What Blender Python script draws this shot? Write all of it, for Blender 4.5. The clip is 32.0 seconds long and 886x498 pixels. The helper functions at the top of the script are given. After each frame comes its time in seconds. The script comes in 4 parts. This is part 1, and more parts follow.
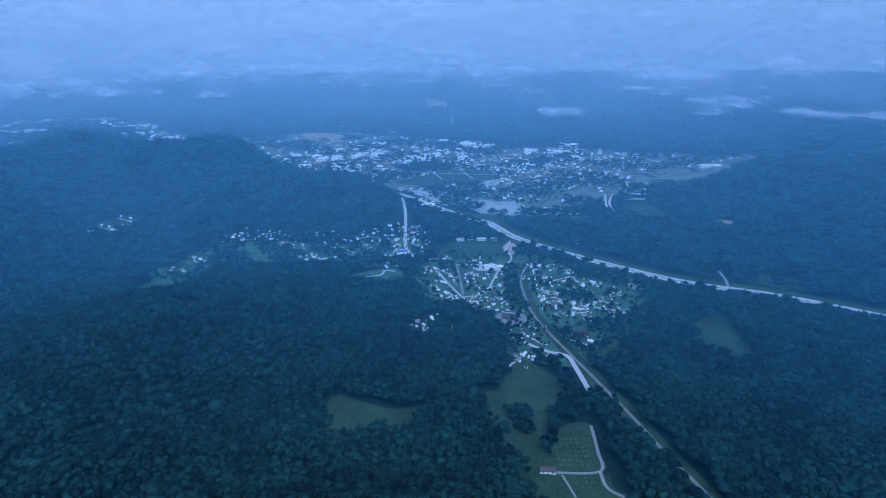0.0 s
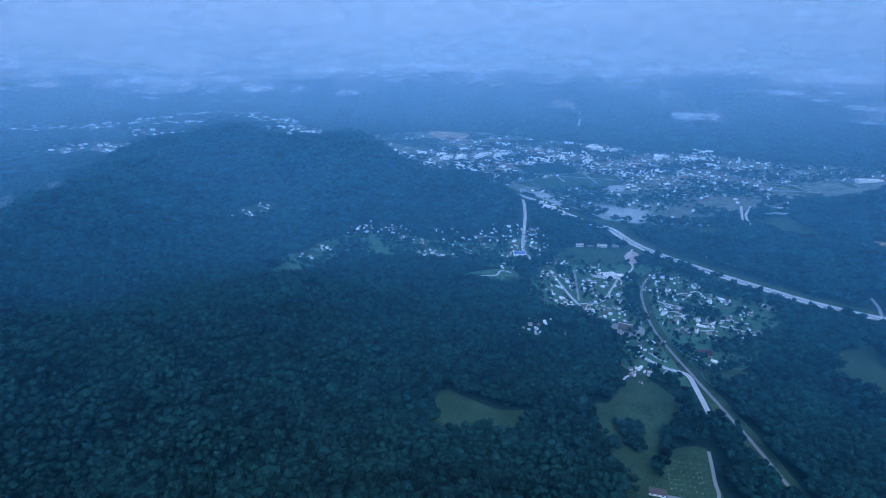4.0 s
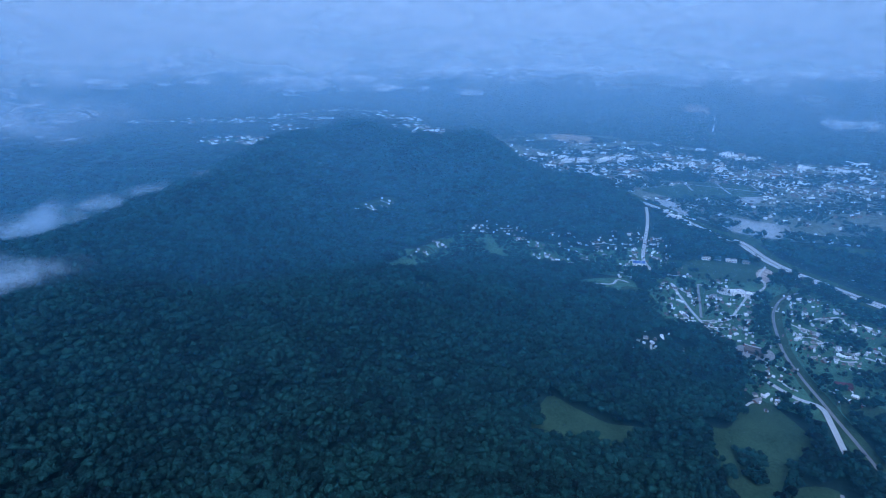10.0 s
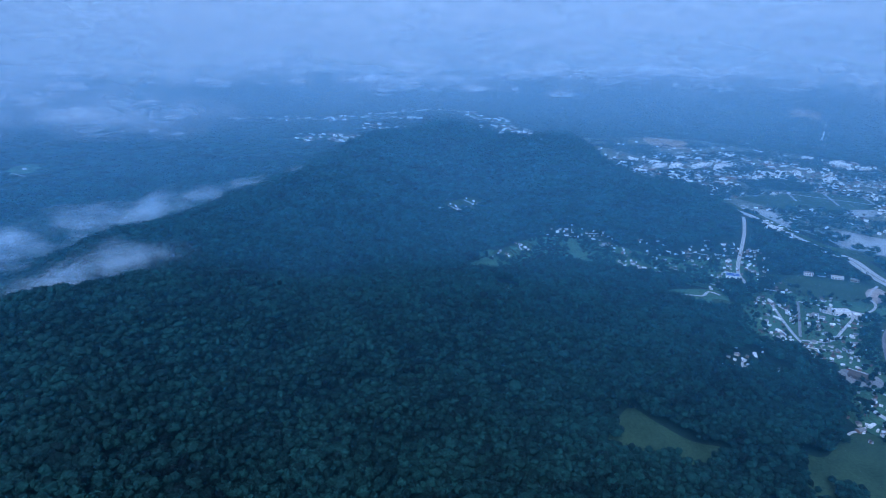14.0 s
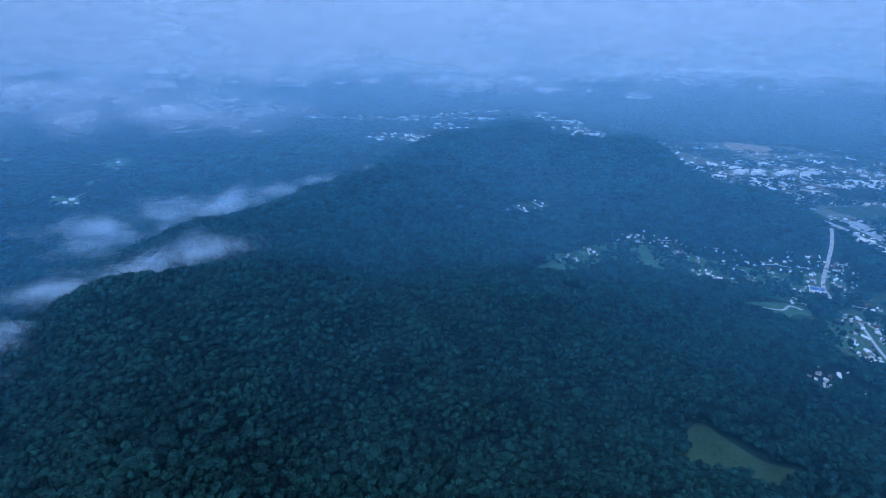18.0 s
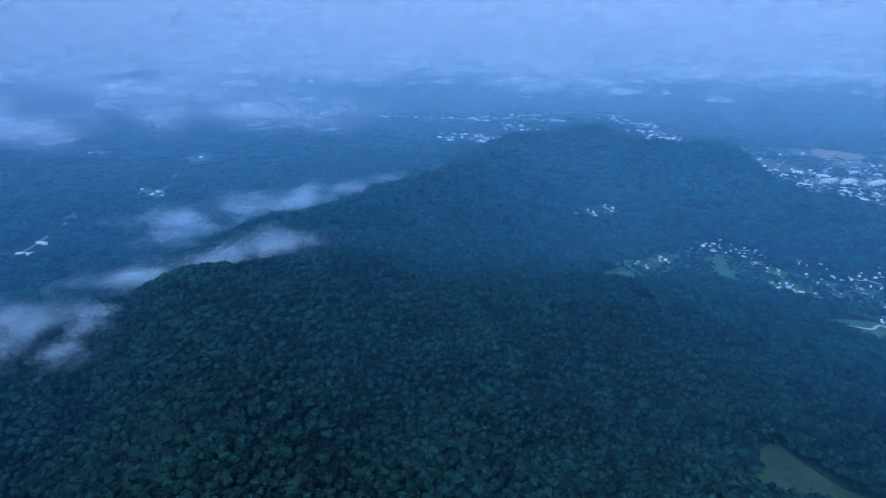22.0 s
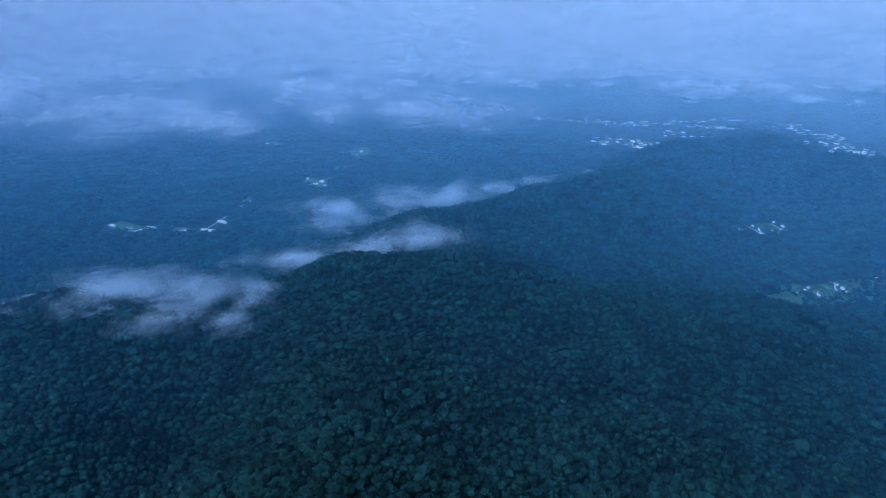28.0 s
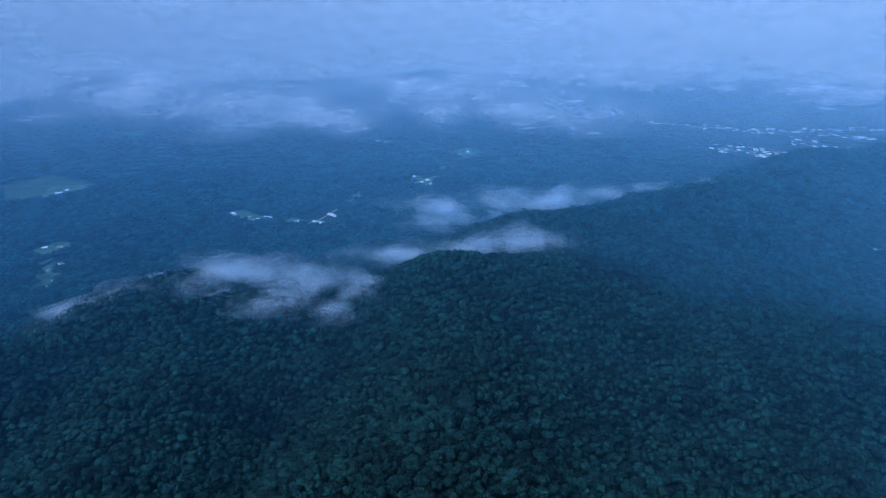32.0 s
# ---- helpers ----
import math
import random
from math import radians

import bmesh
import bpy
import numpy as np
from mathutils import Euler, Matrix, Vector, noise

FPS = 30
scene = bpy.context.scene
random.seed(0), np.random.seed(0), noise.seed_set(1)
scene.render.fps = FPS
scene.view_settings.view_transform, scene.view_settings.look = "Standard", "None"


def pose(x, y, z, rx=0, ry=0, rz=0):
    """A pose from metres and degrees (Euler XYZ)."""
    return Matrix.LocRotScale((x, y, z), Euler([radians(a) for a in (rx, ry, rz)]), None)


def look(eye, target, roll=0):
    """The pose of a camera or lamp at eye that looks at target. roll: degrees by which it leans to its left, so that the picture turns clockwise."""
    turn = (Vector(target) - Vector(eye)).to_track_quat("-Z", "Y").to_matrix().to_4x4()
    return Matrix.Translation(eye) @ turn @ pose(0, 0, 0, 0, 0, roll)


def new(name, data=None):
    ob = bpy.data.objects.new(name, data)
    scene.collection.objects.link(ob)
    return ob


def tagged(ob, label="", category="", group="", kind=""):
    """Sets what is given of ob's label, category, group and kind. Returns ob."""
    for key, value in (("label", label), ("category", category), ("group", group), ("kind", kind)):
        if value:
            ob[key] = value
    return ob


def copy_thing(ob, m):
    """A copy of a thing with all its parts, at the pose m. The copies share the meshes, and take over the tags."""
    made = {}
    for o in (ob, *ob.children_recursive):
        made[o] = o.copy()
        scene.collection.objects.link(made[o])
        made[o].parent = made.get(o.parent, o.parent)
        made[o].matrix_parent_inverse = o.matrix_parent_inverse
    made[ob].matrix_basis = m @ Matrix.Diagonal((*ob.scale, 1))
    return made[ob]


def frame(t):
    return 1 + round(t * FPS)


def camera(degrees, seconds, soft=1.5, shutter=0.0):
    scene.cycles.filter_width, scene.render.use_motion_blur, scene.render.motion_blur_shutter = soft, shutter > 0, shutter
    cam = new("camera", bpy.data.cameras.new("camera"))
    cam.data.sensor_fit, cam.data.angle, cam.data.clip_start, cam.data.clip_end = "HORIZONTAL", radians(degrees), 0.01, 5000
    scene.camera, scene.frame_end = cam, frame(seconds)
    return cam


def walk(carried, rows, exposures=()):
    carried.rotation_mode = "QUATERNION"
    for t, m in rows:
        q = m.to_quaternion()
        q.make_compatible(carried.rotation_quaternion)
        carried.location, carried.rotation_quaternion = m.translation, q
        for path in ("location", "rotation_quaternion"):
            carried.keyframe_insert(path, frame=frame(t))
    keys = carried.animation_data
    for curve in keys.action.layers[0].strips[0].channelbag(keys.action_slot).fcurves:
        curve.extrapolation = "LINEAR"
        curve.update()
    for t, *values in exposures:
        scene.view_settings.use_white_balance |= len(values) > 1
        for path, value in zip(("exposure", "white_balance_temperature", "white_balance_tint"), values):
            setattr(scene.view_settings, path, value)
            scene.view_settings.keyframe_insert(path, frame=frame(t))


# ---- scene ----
cam = camera(71.39, 32.0, soft=0.7)
PATH = [
    (0.0, pose(0.0, 0.0, 400.0, 71.129, 0.0, -0.000) @ pose(0, 0, 0, 0, 0, -0.002)),
    (1.0, pose(0.0, 0.0, 400.0, 71.137, 0.0, 2.497) @ pose(0, 0, 0, 0, 0, 0.027)),
    (2.0, pose(0.0, 0.0, 400.0, 71.146, 0.0, 5.346) @ pose(0, 0, 0, 0, 0, 0.048)),
    (3.0, pose(0.0, 0.0, 400.0, 71.155, 0.0, 8.603) @ pose(0, 0, 0, 0, 0, 0.060)),
    (3.5, pose(0.0, 0.0, 400.0, 71.160, 0.0, 10.071) @ pose(0, 0, 0, 0, 0, 0.064)),
    (5.5, pose(0.0, 0.0, 400.0, 71.181, 0.0, 15.130) @ pose(0, 0, 0, 0, 0, 0.065)),
    (6.0, pose(0.0, 0.0, 400.0, 71.186, 0.0, 16.113) @ pose(0, 0, 0, 0, 0, 0.062)),
    (7.0, pose(0.0, 0.0, 400.0, 71.198, 0.0, 17.923) @ pose(0, 0, 0, 0, 0, 0.054)),
    (8.0, pose(0.0, 0.0, 400.0, 71.211, 0.0, 19.797) @ pose(0, 0, 0, 0, 0, 0.043)),
    (9.0, pose(0.0, 0.0, 400.0, 71.224, 0.0, 21.229) @ pose(0, 0, 0, 0, 0, 0.029)),
    (10.0, pose(0.0, 0.0, 400.0, 71.238, 0.0, 22.651) @ pose(0, 0, 0, 0, 0, 0.014)),
    (11.0, pose(0.0, 0.0, 400.0, 71.252, 0.0, 24.580) @ pose(0, 0, 0, 0, 0, -0.001)),
    (12.0, pose(0.0, 0.0, 400.0, 71.268, 0.0, 26.450) @ pose(0, 0, 0, 0, 0, -0.017)),
    (13.0, pose(0.0, 0.0, 400.0, 71.284, 0.0, 28.678) @ pose(0, 0, 0, 0, 0, -0.032)),
    (14.0, pose(0.0, 0.0, 400.0, 71.300, 0.0, 30.691) @ pose(0, 0, 0, 0, 0, -0.047)),
    (14.5, pose(0.0, 0.0, 400.0, 71.309, 0.0, 31.507) @ pose(0, 0, 0, 0, 0, -0.053)),
    (16.5, pose(0.0, 0.0, 400.0, 71.345, 0.0, 34.930) @ pose(0, 0, 0, 0, 0, -0.074)),
    (17.0, pose(0.0, 0.0, 400.0, 71.354, 0.0, 35.728) @ pose(0, 0, 0, 0, 0, -0.078)),
    (18.0, pose(0.0, 0.0, 400.0, 71.373, 0.0, 37.196) @ pose(0, 0, 0, 0, 0, -0.084)),
    (19.0, pose(0.0, 0.0, 400.0, 71.392, 0.0, 38.364) @ pose(0, 0, 0, 0, 0, -0.087)),
    (20.0, pose(0.0, 0.0, 400.0, 71.412, 0.0, 39.641) @ pose(0, 0, 0, 0, 0, -0.087)),
    (21.0, pose(0.0, 0.0, 400.0, 71.432, 0.0, 41.515) @ pose(0, 0, 0, 0, 0, -0.083)),
    (22.0, pose(0.0, 0.0, 400.0, 71.453, 0.0, 43.639) @ pose(0, 0, 0, 0, 0, -0.076)),
    (23.0, pose(0.0, 0.0, 400.0, 71.473, 0.0, 45.877) @ pose(0, 0, 0, 0, 0, -0.065)),
    (24.0, pose(0.0, 0.0, 400.0, 71.494, 0.0, 48.119) @ pose(0, 0, 0, 0, 0, -0.051)),
    (25.0, pose(0.0, 0.0, 400.0, 71.515, 0.0, 50.351) @ pose(0, 0, 0, 0, 0, -0.034)),
    (25.5, pose(0.0, 0.0, 400.0, 71.525, 0.0, 51.515) @ pose(0, 0, 0, 0, 0, -0.024)),
    (27.5, pose(0.0, 0.0, 400.0, 71.566, 0.0, 56.318) @ pose(0, 0, 0, 0, 0, 0.024)),
    (28.0, pose(0.0, 0.0, 400.0, 71.576, 0.0, 57.583) @ pose(0, 0, 0, 0, 0, 0.038)),
    (29.0, pose(0.0, 0.0, 400.0, 71.596, 0.0, 60.258) @ pose(0, 0, 0, 0, 0, 0.068)),
    (30.0, pose(0.0, 0.0, 400.0, 71.615, 0.0, 62.762) @ pose(0, 0, 0, 0, 0, 0.100)),
    (31.0, pose(0.0, 0.0, 400.0, 71.634, 0.0, 65.163) @ pose(0, 0, 0, 0, 0, 0.134)),
    (32.0, pose(0.0, 0.0, 400.0, 71.652, 0.0, 67.427) @ pose(0, 0, 0, 0, 0, 0.169)),
]
walk(cam, PATH, [(0.0, 0.14, 4960, 15), (16.0, 0.14, 4980, 15), (32.0, 0.2, 5100, 16)])

# ---- world and light ----
scene.cycles.transparent_max_bounces = 72
world = bpy.data.worlds.new("overcast_dawn")
scene.world = world
world.use_nodes = True
wn = world.node_tree.nodes
sky = wn.new("ShaderNodeTexSky")
sky.sky_type = "NISHITA"
sky.sun_disc = False
sky.sun_elevation, sky.sun_rotation = radians(48), radians(162)
sky.air_density, sky.dust_density, sky.ozone_density = 1.0, 2.0, 2.0
overcast = wn.new("ShaderNodeMix")
overcast.data_type = "RGBA"
overcast.inputs[0].default_value = 0.75
overcast.inputs[7].default_value = (3.0, 3.9, 5.1, 1)
world.node_tree.links.new(sky.outputs[0], overcast.inputs[6])
world.node_tree.links.new(overcast.outputs[2], wn["Background"].inputs[0])
wn["Background"].inputs[1].default_value = 0.145

sun = new("sun", bpy.data.lights.new("sun", "SUN"))
sun.data.energy, sun.data.angle, sun.data.color = 1.5, radians(25), (0.84, 0.93, 1.0)
sun.matrix_world = look((300, -900, 1050), (0, 0, 0))

# ---- materials ----


def material(name, base, rough=0.9, vary=0.3, scale=0.05, fine=0.6, tint=None, island=False, bump=0.0, spec=0.2):
    """A surface with two scales of change in its colour, and a change from piece to piece."""
    m = bpy.data.materials.new(name)
    m.use_nodes = True
    n, l = m.node_tree.nodes, m.node_tree.links
    b = n["Principled BSDF"]
    b.inputs["Roughness"].default_value = rough
    b.inputs["Specular IOR Level"].default_value = spec
    geo = n.new("ShaderNodeNewGeometry")
    coarse, grain = n.new("ShaderNodeTexNoise"), n.new("ShaderNodeTexNoise")
    for tex, s in ((coarse, scale), (grain, fine)):
        tex.inputs["Scale"].default_value = s
        tex.inputs["Detail"].default_value = 4
        l.new(geo.outputs["Position"], tex.inputs["Vector"])
    add = n.new("ShaderNodeMath")
    add.operation = "MULTIPLY_ADD"
    l.new(grain.outputs["Fac"], add.inputs[0])
    add.inputs[1].default_value = 0.5
    half = n.new("ShaderNodeMath")
    half.operation = "MULTIPLY"
    l.new(coarse.outputs["Fac"], half.inputs[0])
    half.inputs[1].default_value = 0.5
    l.new(half.outputs[0], add.inputs[2])
    last = add
    if island:
        mix = n.new("ShaderNodeMath")
        mix.operation = "MULTIPLY_ADD"
        l.new(geo.outputs["Random Per Island"], mix.inputs[0])
        mix.inputs[1].default_value = 0.34
        sub = n.new("ShaderNodeMath")
        sub.operation = "SUBTRACT"
        l.new(add.outputs[0], sub.inputs[0])
        sub.inputs[1].default_value = 0.17
        l.new(sub.outputs[0], mix.inputs[2])
        last = mix
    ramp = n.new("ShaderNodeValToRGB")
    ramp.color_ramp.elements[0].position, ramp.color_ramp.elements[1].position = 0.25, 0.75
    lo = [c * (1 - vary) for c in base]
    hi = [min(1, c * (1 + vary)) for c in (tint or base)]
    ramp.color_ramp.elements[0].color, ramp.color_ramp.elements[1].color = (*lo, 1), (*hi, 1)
    l.new(last.outputs[0], ramp.inputs[0])
    l.new(ramp.outputs[0], b.inputs["Base Color"])
    if bump:
        bn = n.new("ShaderNodeBump")
        bn.inputs["Strength"].default_value, bn.inputs["Distance"].default_value = bump, 1.0
        l.new(grain.outputs["Fac"], bn.inputs["Height"])
        l.new(bn.outputs[0], b.inputs["Normal"])
    return m


# leaf green with the blue of the air's haze painted into it
HAZED_LEAF = material("hazed_oak_leaves", (0.0022, 0.0104, 0.0172), 0.9, 0.55, 0.012, 0.7, (0.0110, 0.040, 0.034), True, bump=1.0, spec=0.1)
WOODS_FLOOR = material("woodland_floor", (0.010, 0.032, 0.028), 0.95, 0.4, 0.01, 0.15)
GRASS = material("meadow_grass", (0.021, 0.052, 0.032), 0.95, 0.4, 0.02, 0.4, (0.044, 0.078, 0.044), spec=0.1)
ASPHALT = material("worn_asphalt", (0.25, 0.25, 0.25), 0.85, 0.2, 0.03, 0.8)
SLAB = material("pale_concrete_road", (0.45, 0.445, 0.44), 0.85, 0.15, 0.03, 0.8)
GRAVEL = material("pale_gravel", (0.48, 0.47, 0.45), 0.95, 0.2, 0.05, 0.9)
BALLAST = material("rail_ballast", (0.20, 0.195, 0.19), 0.95, 0.25, 0.05, 0.9)
DIRT = material("bare_soil", (0.32, 0.24, 0.17), 0.95, 0.25, 0.02, 0.4)
SAND = material("pale_cleared_soil", (0.40, 0.33, 0.29), 0.95, 0.3, 0.05, 0.4)
# glossy water; its pale base adds painted sky reflection to the mirrored one
SKY_PALE_WATER = material("still_water_painted_sky", (0.36, 0.38, 0.38), 0.06, 0.1, 0.02, 0.4, spec=1.0)
LAWN = material("mown_lawn", (0.028, 0.085, 0.056), 0.95, 0.45, 0.03, 0.3, (0.075, 0.145, 0.092), spec=0.1)
YARDS = material("yards_and_lots", (0.03, 0.07, 0.05), 0.95, 0.5, 0.03, 0.12, (0.16, 0.18, 0.15), spec=0.1)
BARK = material("bark", (0.10, 0.08, 0.06), 0.95, 0.3, 0.5, 2.0)


def mist_material(name, strength, tone, noise_scale=0.0, stretch=(1, 1, 1), low=0.42, high=0.72):
    """A thin sheet of drifting water droplets: it lets most light through and scatters the rest, forward and back."""
    m = bpy.data.materials.new(name)
    m.use_nodes = True
    n, l = m.node_tree.nodes, m.node_tree.links
    n.remove(n["Principled BSDF"])
    clear, back, fore = n.new("ShaderNodeBsdfTransparent"), n.new("ShaderNodeBsdfDiffuse"), n.new("ShaderNodeBsdfTranslucent")
    back.inputs[0].default_value = fore.inputs[0].default_value = (*tone, 1)
    both, out = n.new("ShaderNodeMixShader"), n.new("ShaderNodeMixShader")
    l.new(back.outputs[0], both.inputs[1]), l.new(fore.outputs[0], both.inputs[2])
    att = n.new("ShaderNodeAttribute")
    att.attribute_name = "mist"
    mul = n.new("ShaderNodeMath")
    mul.operation = "MULTIPLY"
    mul.inputs[1].default_value = strength
    l.new(att.outputs["Fac"], mul.inputs[0])
    last = mul
    if noise_scale:
        geo, mp, tex, rng = n.new("ShaderNodeNewGeometry"), n.new("ShaderNodeMapping"), n.new("ShaderNodeTexNoise"), n.new("ShaderNodeMapRange")
        mp.inputs["Scale"].default_value = stretch
        l.new(geo.outputs["Position"], mp.inputs[0]), l.new(mp.outputs[0], tex.inputs["Vector"])
        tex.inputs["Scale"].default_value, tex.inputs["Detail"].default_value, tex.inputs["Roughness"].default_value = noise_scale, 4, 0.5
        rng.inputs["From Min"].default_value, rng.inputs["From Max"].default_value = low, high
        rng.interpolation_type = "SMOOTHSTEP"
        erode = n.new("ShaderNodeMath")
        erode.operation = "MULTIPLY_ADD"
        l.new(att.outputs["Fac"], erode.inputs[0])
        erode.inputs[1].default_value = 0.4
        l.new(tex.outputs["Fac"], erode.inputs[2])
        less = n.new("ShaderNodeMath")
        less.operation = "SUBTRACT"
        l.new(erode.outputs[0], less.inputs[0])
        less.inputs[1].default_value = 0.4
        l.new(less.outputs[0], rng.inputs[0])
        mul2 = n.new("ShaderNodeMath")
        mul2.operation = "MULTIPLY"
        mul2.inputs[1].default_value = strength
        l.new(rng.outputs[0], mul2.inputs[0])
        last = mul2
    l.new(last.outputs[0], out.inputs[0])
    l.new(clear.outputs[0], out.inputs[1]), l.new(both.outputs[0], out.inputs[2])
    l.new(out.outputs[0], n["Material Output"].inputs[0])
    return m


# ---- the lie of the land ----
# each ridge: points of its crest (x, y, height) and the width of its flanks
RIDGES = [
    ([(-660, 120, 74), (-646, 172, 94), (-650, 240, 117), (-626, 284, 146), (-588, 384, 141), (-465, 513, 106),
      (-365, 660, 92), (-283, 735, 62), (-200, 770, 35), (-120, 790, 12)], 185),
    ([(-610, 285, 130), (-430, 195, 112), (-260, 80, 82), (-120, -60, 50)], 165),
    # the spur west of the hilltop, beyond a gully
    ([(-672, 112, 74), (-718, 50, 117), (-740, -8, 121), (-737, -67, 115), (-721, -114, 108), (-701, -162, 99), (-640, -260, 88), (-520, -420, 80)], 150),
    ([(-725, -20, 112), (-560, -70, 88), (-420, -120, 62), (-250, -180, 40)], 130),
    ([(-440, 500, 95), (-320, 430, 62), (-210, 400, 36)], 150),
    ([(-804, 502, 130), (-815, 600, 126), (-820, 664, 122), (-828, 849, 136), (-930, 1150, 130), (-1045, 1439, 138), (-989, 1651, 138)], 210),
    ([(-800, 840, 105), (-640, 800, 72), (-520, 790, 36)], 130),
    ([(-989, 1651, 138), (-730, 1550, 136), (-615, 1690, 134), (-540, 1640, 88), (-440, 1535, 62), (-385, 1480, 64), (-310, 1500, 70), (-200, 1450, 38), (-130, 1400, 12)], 150),
    ([(-590, 1640, 110), (-480, 1380, 66), (-400, 1290, 30)], 150),
    ([(15, 1290, 17), (75, 1300, 12)], 70),
    ([(1000, 1300, 40), (1250, 1700, 70), (1500, 2300, 85), (1700, 3000, 100)], 330),
    ([(800, 700, 12), (1100, 900, 60), (1500, 1200, 90)], 300),
    ([(-3000, 3500, 150), (-2000, 4300, 190), (-800, 4500, 170), (300, 4300, 150), (1300, 4300, 180), (2300, 3900, 200), (3200, 3000, 190)], 480),
    ([(-4400, 1800, 200), (-3900, 2700, 170), (-3000, 3500, 150)], 480),
    ([(-4500, -400, 180), (-4400, 800, 150), (-4400, 1800, 200)], 500),
    ([(-1500, 2400, 30), (-1250, 2150, 70), (-1100, 2000, 90)], 180),
    ([(-1250, 1250, 18), (-1700, 1500, 30), (-2300, 1300, 45)], 260),
    ([(-1200, -100, 12), (-1500, -60, 35), (-1800, 50, 20)], 160),
]


def height(x, y):
    x, y = np.asarray(x, float), np.asarray(y, float)
    total = np.zeros_like(x)
    for crest, width in RIDGES:
        best = np.zeros_like(x)
        for (ax, ay, az), (bx, by, bz) in zip(crest, crest[1:]):
            dx, dy = bx - ax, by - ay
            k = np.clip(((x - ax) * dx + (y - ay) * dy) / (dx * dx + dy * dy), 0, 1)
            d2 = (x - ax - k * dx) ** 2 + (y - ay - k * dy) ** 2
            best = np.maximum(best, (az + k * (bz - az)) * np.exp(-d2 / width**2))
        total += best**8
    z = total ** (1 / 8)
    # spurs and hollows on the slopes
    rough = np.sin(x / 61 + 1.3 * np.sin(y / 83)) * np.sin(y / 71 + 1.1 * np.sin(x / 97)) + 0.5 * np.sin(x / 29 + y / 37) * np.sin(y / 31 - x / 43)
    return z + rough * np.clip(z, 0, 90) * 0.06


def mesh_of(name, verts, faces_flat, sizes, mat, smooth=False):
    """A mesh from arrays: corners, face corners and face sizes."""
    me = bpy.data.meshes.new(name)
    me.vertices.add(len(verts))
    me.vertices.foreach_set("co", np.asarray(verts, np.float32).ravel())
    me.loops.add(len(faces_flat))
    me.loops.foreach_set("vertex_index", np.asarray(faces_flat, np.int32))
    me.polygons.add(len(sizes))
    me.polygons.foreach_set("loop_start", np.concatenate([[0], np.cumsum(sizes)[:-1]]).astype(np.int32))
    me.polygons.foreach_set("use_smooth", np.full(len(sizes), smooth))
    me.update(calc_edges=True)
    me.materials.append(mat)
    return me


def grid_mesh(name, xs, ys, zs, mat, wrap=False):
    """A sheet over a grid of rows and columns of points."""
    r, c = xs.shape
    idx = np.arange(r * c).reshape(r, c)
    right = np.roll(idx, -1, 1) if wrap else idx[:, 1:]
    left = idx if wrap else idx[:, :-1]
    quads = np.stack([left[:-1], right[:-1], right[1:], left[1:]], -1).reshape(-1, 4)
    return mesh_of(name, np.stack([xs, ys, zs], -1).reshape(-1, 3), quads.ravel(), np.full(len(quads), 4), mat, True)


# the ground: one sheet out to the far hills
radii = np.concatenate([np.linspace(0.5, 300, 16), 300 * (4850 / 300) ** np.linspace(0, 1, 190)[1:]])
turns = np.linspace(0, 2 * np.pi, 721)[:-1]
rr, aa = np.meshgrid(radii, turns, indexing="ij")
gx, gy = -rr * np.sin(aa), rr * np.cos(aa)
tagged(new("ground", grid_mesh("ground", gx, gy, height(gx, gy), WOODS_FLOOR, True)),
       "dark woodland floor of rolling hills and a valley", "ground", kind="structure")


def inside(x, y, poly):
    """Which of the points lie in the outline."""
    hit = np.zeros(np.shape(x), bool)
    for (ax, ay), (bx, by) in zip(poly, poly[1:] + poly[:1]):
        if ay != by:
            hit ^= ((ay > y) != (by > y)) & (x < (bx - ax) * (y - ay) / (by - ay) + ax)
    return hit


def near_line(x, y, line, width):
    hit = np.zeros(np.shape(x), bool)
    for (ax, ay), (bx, by) in zip(line, line[1:]):
        dx, dy = bx - ax, by - ay
        k = np.clip(((x - ax) * dx + (y - ay) * dy) / (dx * dx + dy * dy), 0, 1)
        hit |= (x - ax - k * dx) ** 2 + (y - ay - k * dy) ** 2 < width**2
    return hit


def rounded(line, steps=6, closed=False):
    """A smooth line through the points."""
    p = [Vector(q) for q in line]
    n, out = len(p), []
    for i in range(n if closed else n - 1):
        a, b = p[i], p[(i + 1) % n]
        before = p[i - 1] if closed or i else a
        after = p[(i + 2) % n] if closed or i + 2 < n else b
        for k in range(steps):
            t = k / steps
            out.append(0.5 * ((2 * a) + (b - before) * t + (2 * before - 5 * a + 4 * b - after) * t * t + (3 * a - before - 3 * b + after) * t**3))
    return [(q.x, q.y) for q in out] + ([] if closed else [tuple(line[-1])])


def strip(name, line, width, mat, lift, label, category, kind="structure", offset=0.0):
    """A road or track laid over the ground along a line."""
    q = np.array(rounded(line))
    t = np.gradient(q, axis=0)
    side = np.stack([t[:, 1], -t[:, 0]], 1) / np.linalg.norm(t, axis=1)[:, None]
    across = np.linspace(-0.5, 0.5, 3) * width + offset
    xs, ys = (q[:, None, k] + side[:, None, k] * across for k in (0, 1))
    zs = np.repeat(height(q[:, 0], q[:, 1])[:, None], 3, 1) + lift
    return tagged(new(name, grid_mesh(name, xs, ys, zs, mat)), label, category, kind=kind)


